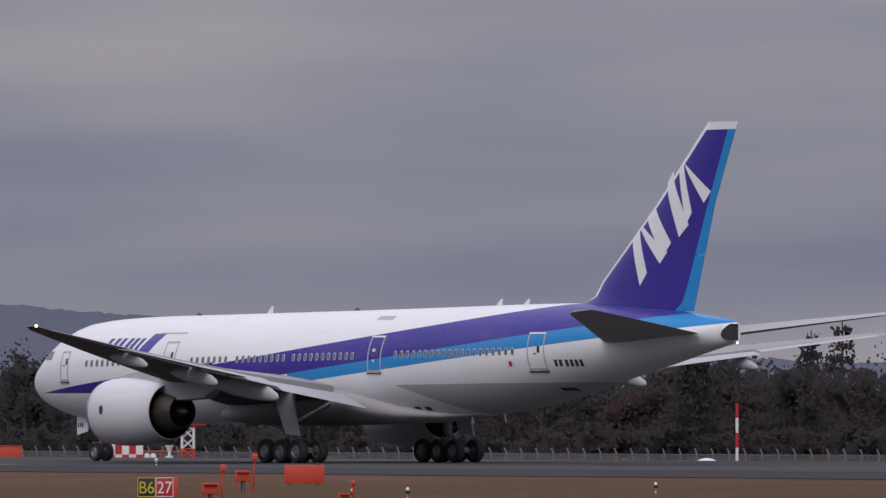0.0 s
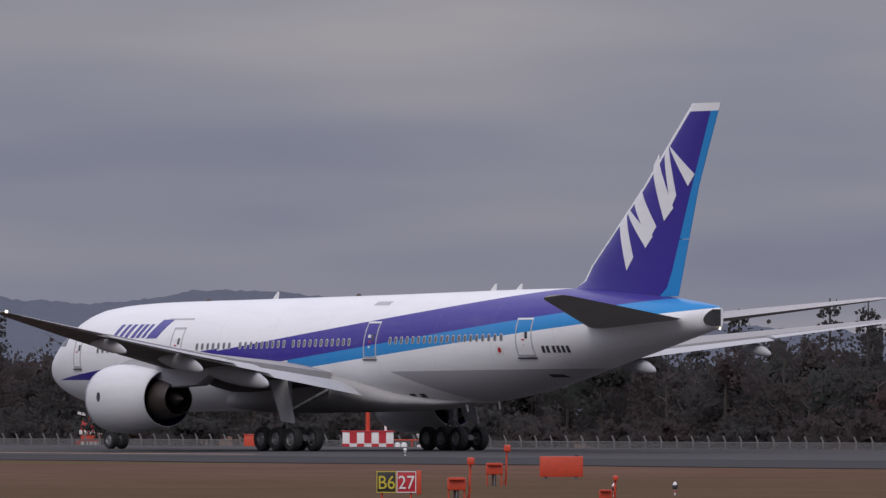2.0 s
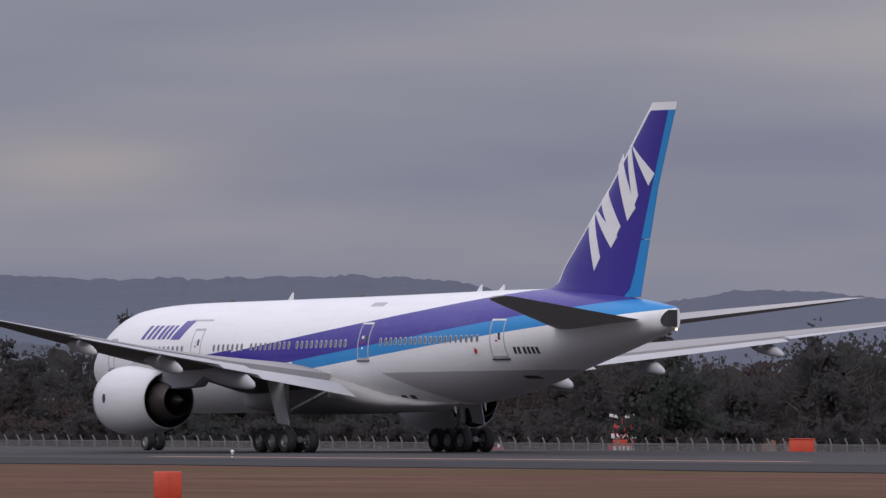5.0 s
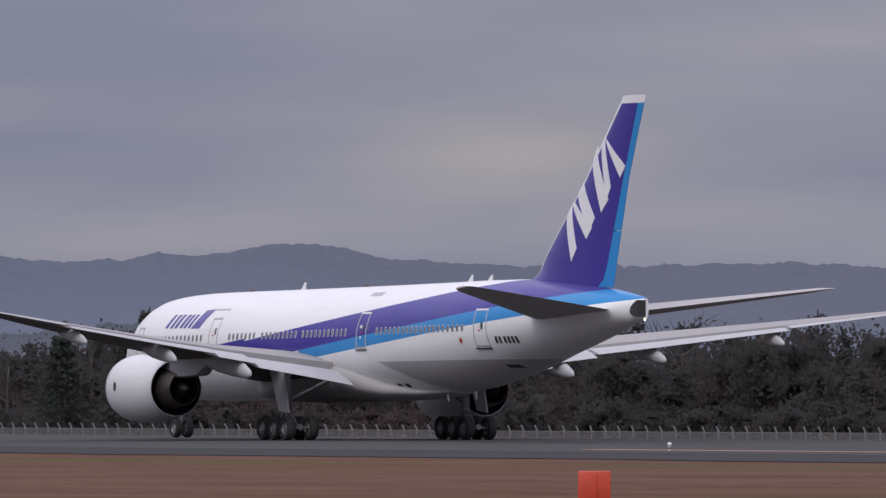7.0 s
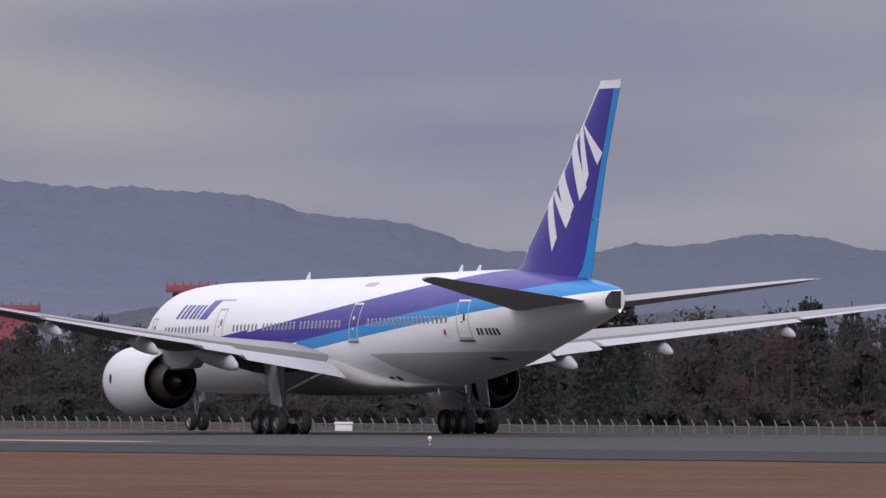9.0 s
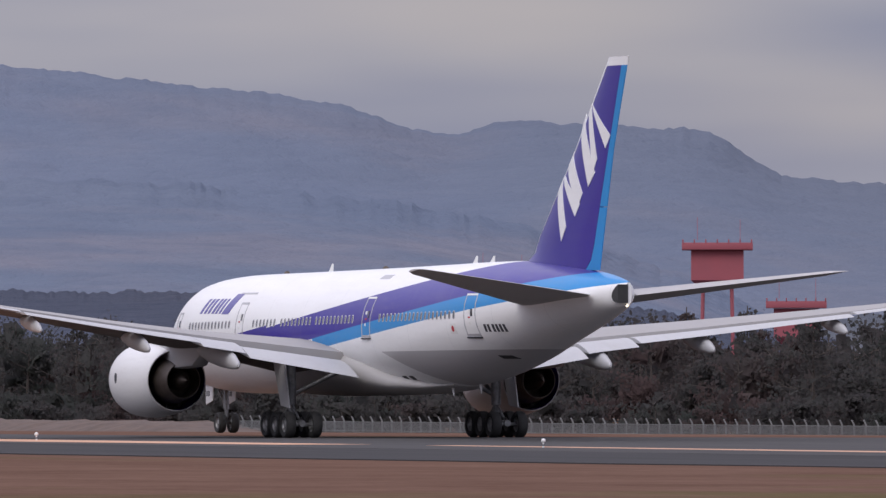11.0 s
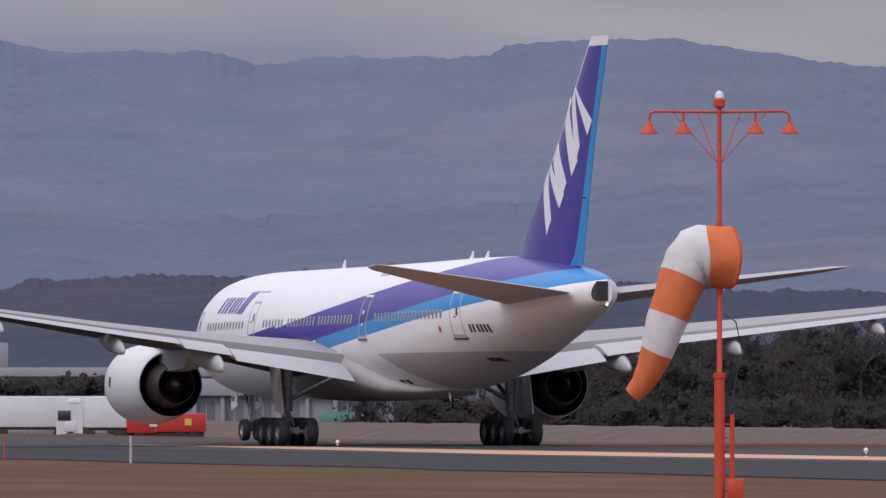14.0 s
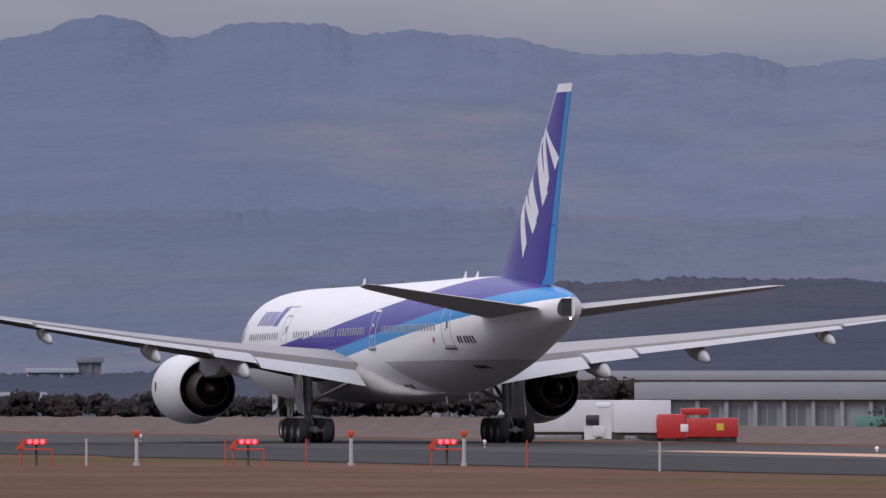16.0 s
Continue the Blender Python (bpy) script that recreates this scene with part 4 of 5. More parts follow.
    # flight deck windows
    for a, b in ((2.75, 3.35), (3.4, 4.05)):
        skin_patch("flight_deck_pane", a, b, 5.85, 6.35, M_GLASS, plane, 0.012)


def build_airliner():
    plane = thing("airliner", "white twin-engine jet airliner with navy and blue stripes", "airplane")
    build_fuselage(plane)
    for side in (1, -1):
        build_wing(plane, side)
        build_engine(plane, side)
    build_tail(plane)
    build_gear(plane)
    build_details(plane)
    return plane


airliner = build_airliner()


# ---------------------------------------------------------------- small builders
def put(ob, x, y, z, yaw):
    """Stand a thing at a place; its own x runs to the right of somebody who looks along the bearing yaw."""
    ob.matrix_basis = pose(x, y, z, 0, 0, yaw)
    return ob


def block(name, lo, hi, mat, parent, label="", bevel=0.02):
    return part(name, box(bmesh.new(), lo, hi, None, bevel), mat, parent, label)


def bar(name, a, b, r, mat, parent, label="", n=8):
    return part(name, tube(bmesh.new(), [a, b], r, n), mat, parent, label)


def words(text, size, mat, parent, x, z, y=-0.02):
    cu = bpy.data.curves.new("lettering", "FONT")
    cu.body, cu.size, cu.align_x, cu.extrude = text, size, "CENTER", 0.004
    tmp = new("lettering", cu)
    bpy.context.view_layer.update()
    me = bpy.data.meshes.new_from_object(tmp.evaluated_get(bpy.context.evaluated_depsgraph_get()))
    bpy.data.objects.remove(tmp)
    me.materials.clear()
    me.materials.append(mat)
    ob = new("lettering", me)
    ob.parent = parent
    ob.matrix_basis = Matrix.Translation((x, y, z)) @ Matrix.Rotation(radians(90), 4, "X")
    return ob


M_ORANGE = worn("sock_orange", (0.66, 0.17, 0.055), (0.52, 0.125, 0.045), 0.8, 2.5, bump=0.4, fine=14)
M_SOCKWHITE = worn("sock_white", (0.66, 0.65, 0.64), (0.52, 0.51, 0.50), 0.8, 2.5, bump=0.4, fine=14)
M_BUILD = worn("building_render", (0.31, 0.32, 0.35), (0.25, 0.26, 0.29), 0.8, 0.15, fine=2)
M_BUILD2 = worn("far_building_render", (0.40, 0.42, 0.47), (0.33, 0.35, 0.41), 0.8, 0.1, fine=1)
M_ROOFG = worn("roof_grey", (0.20, 0.21, 0.24), (0.16, 0.17, 0.2), 0.8, 0.2, fine=2)
M_OPEN = worn("dim_opening", (0.15, 0.155, 0.175), (0.11, 0.115, 0.13), 0.6, 0.5)
M_TRUCKW = worn("truck_white", (0.66, 0.67, 0.69), (0.55, 0.56, 0.58), 0.4, 0.6, fine=6)
M_FIRE = worn("fire_red", (0.50, 0.03, 0.03), (0.40, 0.03, 0.03), 0.4, 1)
M_GREEN = worn("green_panel", (0.10, 0.24, 0.20), (0.08, 0.2, 0.17), 0.6, 1)
# red paled in the base colour to carry the haze of distance
M_TOWER = worn("hazed_red_steel", (0.33, 0.075, 0.095), (0.27, 0.075, 0.095), 0.7, 0.3)
M_POST = worn("pale_post", (0.24, 0.245, 0.24), (0.17, 0.175, 0.175), 0.8, 3)
M_HAY = worn("dry_tall_grass", (0.128, 0.086, 0.066), (0.066, 0.047, 0.040), 0.95, 0.9, bump=0.6, fine=7)


def mesh_wire():
    """Woven wire: thin grey strands with gaps."""
    m = Net("woven_wire", 0.6, 0.4, (0.25, 0.26, 0.26))
    X, Y, Z = m.xyz()
    a = m.math("LESS_THAN", m.math("FRACT", m.math("MULTIPLY", m.math("ADD", Y, Z), 14)), 0.22)
    b = m.math("LESS_THAN", m.math("FRACT", m.math("MULTIPLY", m.math("SUBTRACT", Y, Z), 14)), 0.22)
    m.link(m.math("MAXIMUM", a, b), m.b.inputs["Alpha"])
    return m.mat


M_WIRE = mesh_wire()


# ---------------------------------------------------------------- grass side of the runway
def taxiway_sign():
    r = thing("taxiway_sign", "black and red airfield sign with yellow and white lettering", "sign")
    block("panel", (-0.68, 0, 0.16), (0.0, 0.16, 0.82), M_BLACK, r, "black panel with yellow characters", 0.01)
    block("panel", (0.004, 0, 0.16), (0.68, 0.16, 0.82), M_SIGRED, r, "red panel with white characters", 0.01)
    for x0, x1, mt in ((-0.68, -0.005, M_YELLOW), (0.01, 0.68, M_SIGWHITE)):
        for lo, hi in (((x0, -0.015, 0.16), (x1, 0.01, 0.185)), ((x0, -0.015, 0.795), (x1, 0.01, 0.82)), ((x0, -0.015, 0.186), (x0 + 0.025, 0.01, 0.794)), ((x1 - 0.025, -0.015, 0.186), (x1, 0.01, 0.794))):
            block("border", lo, hi, mt, r, bevel=0)
    block("end_cap", (0.69, -0.02, 0.1), (0.86, 0.2, 0.84), M_RED, r, "orange red end cap")
    words("B6", 0.58, M_YELLOW, r, -0.34, 0.28)
    words("27", 0.58, M_SIGWHITE, r, 0.345, 0.28)
    for x in (-0.5, 0.5):
        bar("leg", (x, 0.08, -0.05), (x, 0.08, 0.17), 0.04, M_RED, r)
    put(r, -155.9, -343.9, 0, -38)
    r.scale = (0.82, 0.9, 0.92)


def orange_board():
    r = thing("orange_barrier", "plain orange red equipment board low on the grass", "barrier")
    block("board", (-0.83, -0.06, 0.08), (0.83, 0.5, 0.80), M_RED, r)
    for x in (-0.6, 0.55):
        block("foot", (x - 0.06, 0, -0.03), (x + 0.06, 0.4, 0.09), M_GEAR, r)
    block("latch", (0.5, 0.1, 0.79), (0.66, 0.25, 0.88), M_INK, r)
    put(r, -109.9, -294.5, -0.01, -39)
    r.scale = (0.92, 1, 1)


def lamp_unit(x, y, yaw, scale):
    """A slope-indicator lamp box on legs with a small lamp post at its side."""
    r = thing("approach_lamp_unit", "orange red lamp housing on thin legs in the grass", "airfield light", "lamp units in the grass")
    s = scale
    block("housing", (-0.28 * s, -0.3, 0.36 * s), (0.27 * s, 0.35, 0.72 * s), M_RED, r, bevel=0.03)
    block("visor", (-0.24 * s, -0.42, 0.66 * s), (0.22 * s, -0.28, 0.74 * s), M_RED, r, bevel=0.01)
    for lx in (-0.24, 0.0, 0.22):
        for ly in (-0.22, 0.26):
            bar("leg", (lx * s, ly, -0.05), (lx * s, ly, 0.38 * s), 0.022, M_RED if lx else M_GEAR, r)
    bar("cable_pipe", (-0.02, 0, -0.05), (-0.02, 0, 0.4 * s), 0.07, M_HOT, r)
    bar("post", (0.36 * s, 0.1, -0.05), (0.40 * s, 0.1, 1.18 * s), 0.03, M_RED, r)
    block("lamp_head", (0.30 * s, -0.05, 1.1 * s), (0.52 * s, 0.22, 1.32 * s), M_RED, r, bevel=0.04)
    bm = bmesh.new()
    tube(bm, [(0.25 * s, 0.0, 0.05), (0.42 * s, -0.02, 0.35), (0.30 * s, -0.05, 0.55), (0.2 * s, -0.05, 0.4)], 0.015, 6)
    part("cable", bm, M_RED, r)
    put(r, x, y, 0, yaw)


def grass_lamp(x, y, yaw):
    r = thing("elevated_lamp", "small round white lamp on a short striped stem", "airfield light", "small lamps in the grass")
    bar("stem", (0, 0, -0.05), (0, 0, 0.16), 0.035, M_SIGWHITE, r)
    bar("stem_band", (0, 0, 0.05), (0, 0, 0.1), 0.04, M_SIGRED, r)
    bm = bmesh.new()
    bmesh.ops.create_icosphere(bm, subdivisions=2, radius=0.1, matrix=Matrix.Translation((0, 0, 0.24)))
    part("globe", bm, M_SIGWHITE, r)
    bm = bmesh.new()
    lathe(bm, [(0.14, 0.09), (0.17, 0.12), (0.24, 0.125), (0.25, 0.1)], 14, "z")
    part("collar", bm, M_INK, r)
    put(r, x, y, 0, yaw)
    r.scale = (0.66, 0.66, 1.1)


def edge_light(x, y):
    r = thing("runway_edge_light", "small runway edge light with white dome and dark banded stem", "airfield light", "runway edge lights")
    bar("stem", (0, 0, 0.0), (0, 0, 0.34), 0.06, M_SIGWHITE, r)
    bar("stem_band", (0, 0, 0.1), (0, 0, 0.2), 0.066, M_INK, r)
    bm = bmesh.new()
    lathe(bm, [(0.33, 0.09), (0.36, 0.13), (0.46, 0.13), (0.53, 0.07), (0.55, 0.01)], 14, "z")
    part("dome", bm, M_SIGWHITE, r)
    put(r, x, y, 0.03, 0)
    r.scale = (0.7, 0.7, 0.7)


taxiway_sign()
orange_board()
lamp_unit(-162.2, -354.6, -38.4, 0.92)
lamp_unit(-128.8, -314.4, -38.6, 1.0)
lamp_unit(-166.5, -366.2, -39.0, 0.62)
for gx, gy in ((-147.8, -343.7), (-143.2, -340.9), (-121.4, -328.1)):
    grass_lamp(gx, gy, -39)
for k, gy in enumerate((-248, -180, -122, -58, 4, 62, 122, 182, 244)):
    edge_light(-27.2 if k % 2 else -28.0, gy)
block_root = thing("marker_block", "plain orange red square marker block on the grass", "marker")
block("body", (-0.40, 0, 0), (0.40, 0.55, 0.78), M_RED, block_root, bevel=0.03)
block("front_panel", (-0.40, -0.03, 0), (0.06, 0.003, 0.74), M_RED, block_root, bevel=0.01)
put(block_root, -141.4, -288.0, -0.02, -33.3)
disc = thing("ground_marker", "low white dome marker by the runway", "marker")
bm = bmesh.new()
lathe(bm, [(0, 0.55), (0.05, 0.54), (0.16, 0.3), (0.2, 0.02)], 20, "z", cap=True)
part("dome", bm, M_SIGWHITE, disc)
put(disc, 29.5, -159.7, -0.01, 0)


# ---------------------------------------------------------------- beyond the runway
def fence():
    root = tagged(new("fence"), "wire mesh perimeter fence on pale concrete posts", "fence", kind="structure")
    bm = bmesh.new()
    tube(bm, [(0, 0, -0.1), (0, 0, 1.55), (-0.16, 0, 1.85)], [0.065, 0.06, 0.05], 6)
    me = mesh_of(bm, "post", M_POST)
    for k in range(289):
        ob = new("post", me)
        ob.parent = root
        ob.location = (70 + 0.8 * math.sin(k * 0.02), -200 + 1.6 * k, -1.35)
    for k in range(0, 288, 16):
        bm = bmesh.new()
        y0, y1 = -200 + 1.6 * k, -200 + 1.6 * (k + 16)
        x0, x1 = 70 + 0.8 * math.sin(k * 0.02), 70 + 0.8 * math.sin((k + 16) * 0.02)
        loft(bm, [[(x0 - 0.075, y0, -1.3), (x0 - 0.07, y0, -1.3), (x0 - 0.07, y0, 0.12), (x0 - 0.075, y0, 0.12)], [(x1 - 0.075, y1, -1.3), (x1 - 0.07, y1, -1.3), (x1 - 0.07, y1, 0.12), (x1 - 0.075, y1, 0.12)]])
        part("mesh_panel", bm, M_WIRE, root, smooth=False)
        for z in (0.13, -0.5):
            bar("wire", (x0 - 0.09, y0, z), (x1 - 0.09, y1, z), 0.02, M_POST, root, n=5)


fence()


def lattice_mast(x, y, yaw, h, w, antennas, label):
    """A square lattice mast in red and white lengths."""
    r = thing("lattice_mast", label, "mast")
    n = int(h / 1.2)
    for k in range(n):
        mt = M_RED if k % 2 == 0 else M_SIGWHITE
        z0, z1 = k * h / n, (k + 1) * h / n
        bm = bmesh.new()
        q = w / 2
        cs = [(-q, -q), (q, -q), (q, q), (-q, q)]
        for i in range(4):
            a, b = cs[i], cs[(i + 1) % 4]
            tube(bm, [(*a, z0), (*a, z1)], 0.09, 6)
            tube(bm, [(*a, z0), (*b, (z0 + z1) / 2)], 0.06, 5)
            tube(bm, [(*b, (z0 + z1) / 2), (*a, z1)], 0.06, 5)
            tube(bm, [(*a, z1 - 0.02), (*b, z1 - 0.02)], 0.035, 5)
        part("mast_section", bm, mt, r)
    for z, dx in antennas:
        block("aerial_box", (0.1 * dx, -0.55, z), (1.25 * dx, 0.25, z + 0.85), M_RED, r)
    put(r, x, y, -1.0, yaw)


lattice_mast(65.5, -65.4, -38.2, 7.0, 0.8, ((3.0, 1), (5.3, 1)), "red and white lattice mast with red aerial boxes")
lattice_mast(82.2, 13.8, -35.1, 7.8, 0.58, ((6.9, 0.7), (6.9, -0.7)), "slim red and white lattice mast behind the runway")


def checkered_hut():
    r = thing("equipment_hut", "low equipment hut checkered in red and white", "hut")
    block("body", (-1.98, 0, 0), (1.3, 2.0, 1.48), M_SIGWHITE, r, "white hut body")
    for k in range(7):
        for j in range(2):
            if (k + j) % 2 == 0:
                block("red_panel", (-1.99 + k * 0.47, -0.03, 0.03 + j * 0.76), (-1.53 + k * 0.47, 0.02, 0.75 + j * 0.73), M_SIGRED, r, bevel=0)
    block("roof", (-2.05, -0.05, 1.49), (1.36, 2.05, 1.58), M_SIGRED, r)
    for x in (1.55, 1.98):
        bm = bmesh.new()
        lathe(bm, [(0, 0.19), (0.7, 0.2), (0.82, 0.12), (0.84, 0.01)], 14, "z", (x, 0.4, 0))
        part("white_tank", bm, M_SIGWHITE, r, "upright white tank")
    bar("pipe_rail", (1.3, 0.3, 0.98), (4.2, 0.3, 0.98), 0.04, M_RED, r)
    bar("rail_post", (2.5, 0.3, 0), (2.5, 0.3, 0.98), 0.05, M_RED, r)
    bar("stack", (-0.35, 1, 1.5), (-0.35, 1, 3.3), 0.14, M_RED, r)
    bar("vent_pipe", (0.8, 1, 1.5), (0.8, 1, 1.95), 0.08, M_SIGWHITE, r)
    put(r, 55.9, -70.6, -0.72, -37.8)


checkered_hut()
fun = thing("rain_gauge", "white measuring post with a funnel top", "instrument")
bm = bmesh.new()
lathe(bm, [(0, 0.26), (0.75, 0.26), (0.76, 0.09), (0.98, 0.09), (1.45, 0.32), (1.46, 0.28)], 14, "z")
part("gauge_body", bm, M_SIGWHITE, fun)
put(fun, 58.3, -72.5, -0.8, -38)
ob_ = thing("orange_cabinet", "plain orange red equipment cabinet", "cabinet")
block("body", (-0.74, 0, 0), (0.74, 0.8, 1.2), M_RED, ob_)
block("door", (-0.62, -0.04, 0.1), (0.0, 0.01, 1.1), M_RED, ob_, bevel=0.01)
block("lid", (-0.78, -0.05, 1.2), (0.78, 0.85, 1.26), M_RED, ob_)
put(ob_, 49.9, -66.0, -0.62, -37)
ob2 = thing("orange_cabinet", "small orange red cabinet at the mast's foot", "cabinet")
block("body", (-0.95, 0, 0), (0.45, 0.7, 0.62), M_RED, ob2)
block("lamp", (0.0, 0.1, 0.62), (0.35, 0.4, 0.85), M_SIGWHITE, ob2)
put(ob2, 84.0, 13.0, -0.9, -35)


def floodlight_rack():
    r = thing("light_rack", "red and white equipment rack with two white lamps", "equipment rack")
    block("frame_block", (-0.7, 0, 1.15), (0.7, 0.7, 2.0), M_SIGRED, r)
    block("frame_block", (-0.7, 0, 0.55), (0.7, 0.7, 1.1), M_RED, r)
    for k in range(5):
        block("white_unit", (-0.82 + k * 0.35, -0.06, 1.18), (-0.58 + k * 0.35, 0.0, 1.5), M_SIGWHITE, r)
        block("white_unit", (-0.70 + k * 0.30, -0.06, 0.28), (-0.48 + k * 0.30, 0.1, 0.66), M_SIGWHITE, r)
    for x in (-0.55, 0.55):
        bar("leg", (x, 0.3, -0.1), (x, 0.3, 2.2), 0.06, M_RED, r)
    block("base", (-0.25, 0, -0.15), (0.3, 0.5, 0.26), M_SIGWHITE, r)
    for x, t in ((-0.62, 12), (0.42, -12)):
        bm = bmesh.new()
        box(bm, (-0.32, -0.1, -0.1), (0.32, 0.15, 0.1), Matrix.Translation((x, 0.3, 2.65)) @ Matrix.Rotation(radians(t), 4, "Y"), 0.04)
        part("white_lamp", bm, M_SIGWHITE, r)
    bar("lamp_post", (-0.1, 0.3, 2.0), (-0.1, 0.3, 2.6), 0.04, M_RED, r)
    block("side_box", (-1.05, 0, -0.1), (-0.75, 0.4, 0.75), M_SIGRED, r)
    put(r, 84.0, -1.5, -0.8, -36)


floodlight_rack()
tm = thing("slim_mast", "slim red and white banded pole", "mast")
for k in range(5):
    bar("pole_band", (0, 0, k * 0.95), (0, 0, (k + 1) * 0.95), 0.10, M_SIGRED if k % 2 == 0 else M_SIGWHITE, tm)
put(tm, 68.0, -119.0, -1.3, 0)
wb = thing("equipment_box", "low white equipment box beyond the runway", "box")
block("body", (-0.52, 0, 0), (0.52, 0.6, 0.55), M_SIGWHITE, wb)
block("lid", (-0.56, -0.04, 0.56), (0.56, 0.64, 0.72), M_SIGWHITE, wb)
put(wb, 40.0, 71.0, -0.24, -29)

lone_tree("pine_tree", (96, -83, -1.35), 10.6, 4.4, True, 3, "tall dark pine standing above the wood")
lone_tree("pine_tree", (99, 138, -1.35), 10.8, 5.4, True, 4, "broad dark pine rising over the trees")
lone_tree("pine_tree", (108, 128, -1.35), 10.4, 5.2, True, 6, "dark pine rising over the trees")
lone_tree("pine_tree", (84, 116, -1.35), 9.0, 5.0, True, 7, "dark pine at the edge of the wood")
lone_tree("pine_tree", (82, 122, -1.35), 8.6, 4.6, True, 8, "dark pine at the edge of the wood")
lone_tree("oak_tree", (84, -6, -1.35), 8.2, 6.4, False, 9, "round-crowned tree at the edge of the wood")
lone_tree("oak_tree", (108, 48, -1.35), 8.8, 6.0, False, 10, "tall dark tree in the wood")


# ---------------------------------------------------------------- windsock
def windsock():
    r = thing("windsock", "orange and white banded windsock on a red lit pole", "windsock")
    bar("mast_foot", (0, 0, -0.2), (0, 0, 3.0), 0.135, M_RED, r, "thick red pole foot", 14)
    part("mast", tube(bmesh.new(), [(0, 0, 3.0), (0, 0, 3.1), (0, 0, 9.75)], [0.12, 0.07, 0.055], 12), M_RED, r, "thin red pole")
    bar("side_post", (0.33, 0.05, -0.2), (0.33, 0.05, 2.1), 0.06, M_RED, r)
    for k in range(6):
        bar("rung", (0.0, 0.05, 0.2 + k * 0.33), (0.33, 0.05, 0.2 + k * 0.33), 0.025, M_RED, r, n=6)
    block("switch_box", (0.2, -0.15, 0.0), (0.62, 0.2, 0.5), M_RED, r)
    bar("collar", (0, 0, 3.0), (0, 0, 3.14), 0.16, M_RED, r, "", 14)
    part("cable", tube(bmesh.new(), [(0.1, 0, 4.6), (0.42, -0.05, 4.4), (0.6, -0.05, 3.6), (0.42, 0, 3.0), (0.3, 0, 2.1)], 0.02, 6), M_INK, r)
    for sx in (-1, 1):
        part("lamp_arm", tube(bmesh.new(), [(0, 0, 9.6), (sx * 1.66, 0, 9.62), (sx * 1.8, 0, 9.56), (sx * 1.82, 0, 9.3)], 0.035, 8), M_RED, r)
        bar("drop_tube", (sx * 0.93, 0, 9.6), (sx * 0.93, 0, 9.3), 0.03, M_RED, r)
        bar("stay_wire", (sx * 1.2, 0, 9.58), (sx * 0.06, 0, 8.35), 0.013, M_RED, r, n=6)
        bar("stay_wire", (sx * 0.55, 0.3, 9.58), (sx * 0.06, 0, 8.35), 0.013, M_RED, r, n=6)
        for x in (0.93, 1.82):
            bm = bmesh.new()
            lathe(bm, [(9.36, 0.03), (9.33, 0.08), (9.22, 0.12), (9.10, 0.23), (9.06, 0.235), (9.09, 0.2), (9.2, 0.08)], 20, "z", (sx * x, 0, 0))
            part("lamp_shade", bm, M_RED, r, "orange red lamp shade")
    bm = bmesh.new()
    lathe(bm, [(9.7, 0.1), (9.74, 0.15), (9.9, 0.15), (9.94, 0.11)], 18, "z")
    part("beacon_base", bm, M_RED, r)
    bm = bmesh.new()
    lathe(bm, [(9.94, 0.12), (10.02, 0.12), (10.1, 0.08), (10.13, 0.01)], 18, "z")
    part("beacon_glass", bm, M_SIGWHITE, r, "white beacon glass")
    # the cloth: five bands on a sagging line, each a little creased
    path = [(0.24, 5.98, 0.82), (0.1, 6.0, 0.83), (-0.22, 6.05, 0.82), (-0.55, 6.04, 0.79), (-0.78, 5.85, 0.73), (-0.95, 5.5, 0.66), (-1.12, 5.05, 0.62), (-1.32, 4.55, 0.57), (-1.48, 4.1, 0.52), (-1.62, 3.65, 0.46), (-1.8, 3.2, 0.38), (-2.0, 2.85, 0.32), (-2.24, 2.58, 0.26)]
    cuts = [0, 2, 5, 7, 9, 12]
    pts = [Vector((x, 0.12 * math.sin(i * 0.6), z)) for i, (x, z, q) in enumerate(path)]

    def ring(i, f):
        j = min(i + 1, len(pts) - 1)
        p = pts[i].lerp(pts[j], f)
        d = (pts[min(i + 2, len(pts) - 1)] - pts[max(i - 1, 0)]).normalized()
        if i == 0:
            d = Vector((-1, -0.45, 0.02)).normalized()
        rad = 0.93 * (path[i][2] * (1 - f) + path[j][2] * f)
        q = d.to_track_quat("Z", "Y")
        out = []
        for k in range(28):
            a = k * math.tau / 28
            w = rad * (1 + 0.05 * noise.noise((3 * math.cos(a), 3 * math.sin(a), 0.9 * (i + f))) + 0.018 * math.sin(5 * a + 2.2 * (i + f)))
            out.append(p + q @ Vector((math.cos(a) * w, math.sin(a) * w, 0)))
        return out

    for n, (a, b) in enumerate(zip(cuts, cuts[1:])):
        rings = [ring(i, f / 3) for i in range(a, b) for f in range(3)] + [ring(b, 0)]
        inner = [[p + (sum(rg, Vector()) / len(rg) - p) * 0.02 for p in rg] for rg in rings[::-1]]
        bm = bmesh.new()
        loft(bm, rings + inner, cap=False)
        part("cloth_band", bm, M_ORANGE if n % 2 == 0 else M_SOCKWHITE, r, ("faded orange" if n % 2 == 0 else "dirty white") + " cloth band")
    bm = bmesh.new()
    c, rg = pts[0], ring(0, 0)
    tube(bm, rg + [rg[0]], 0.03, 6)
    part("mouth_hoop", bm, M_RED, r, "red wire mouth hoop")
    bar("swivel", (0, 0, 5.1), (0, 0, 6.9), 0.085, M_RED, r)
    put(r, -83.35, -64.6, 0, -21.4)
    r.scale = (0.95, 0.95, 0.99)


windsock()


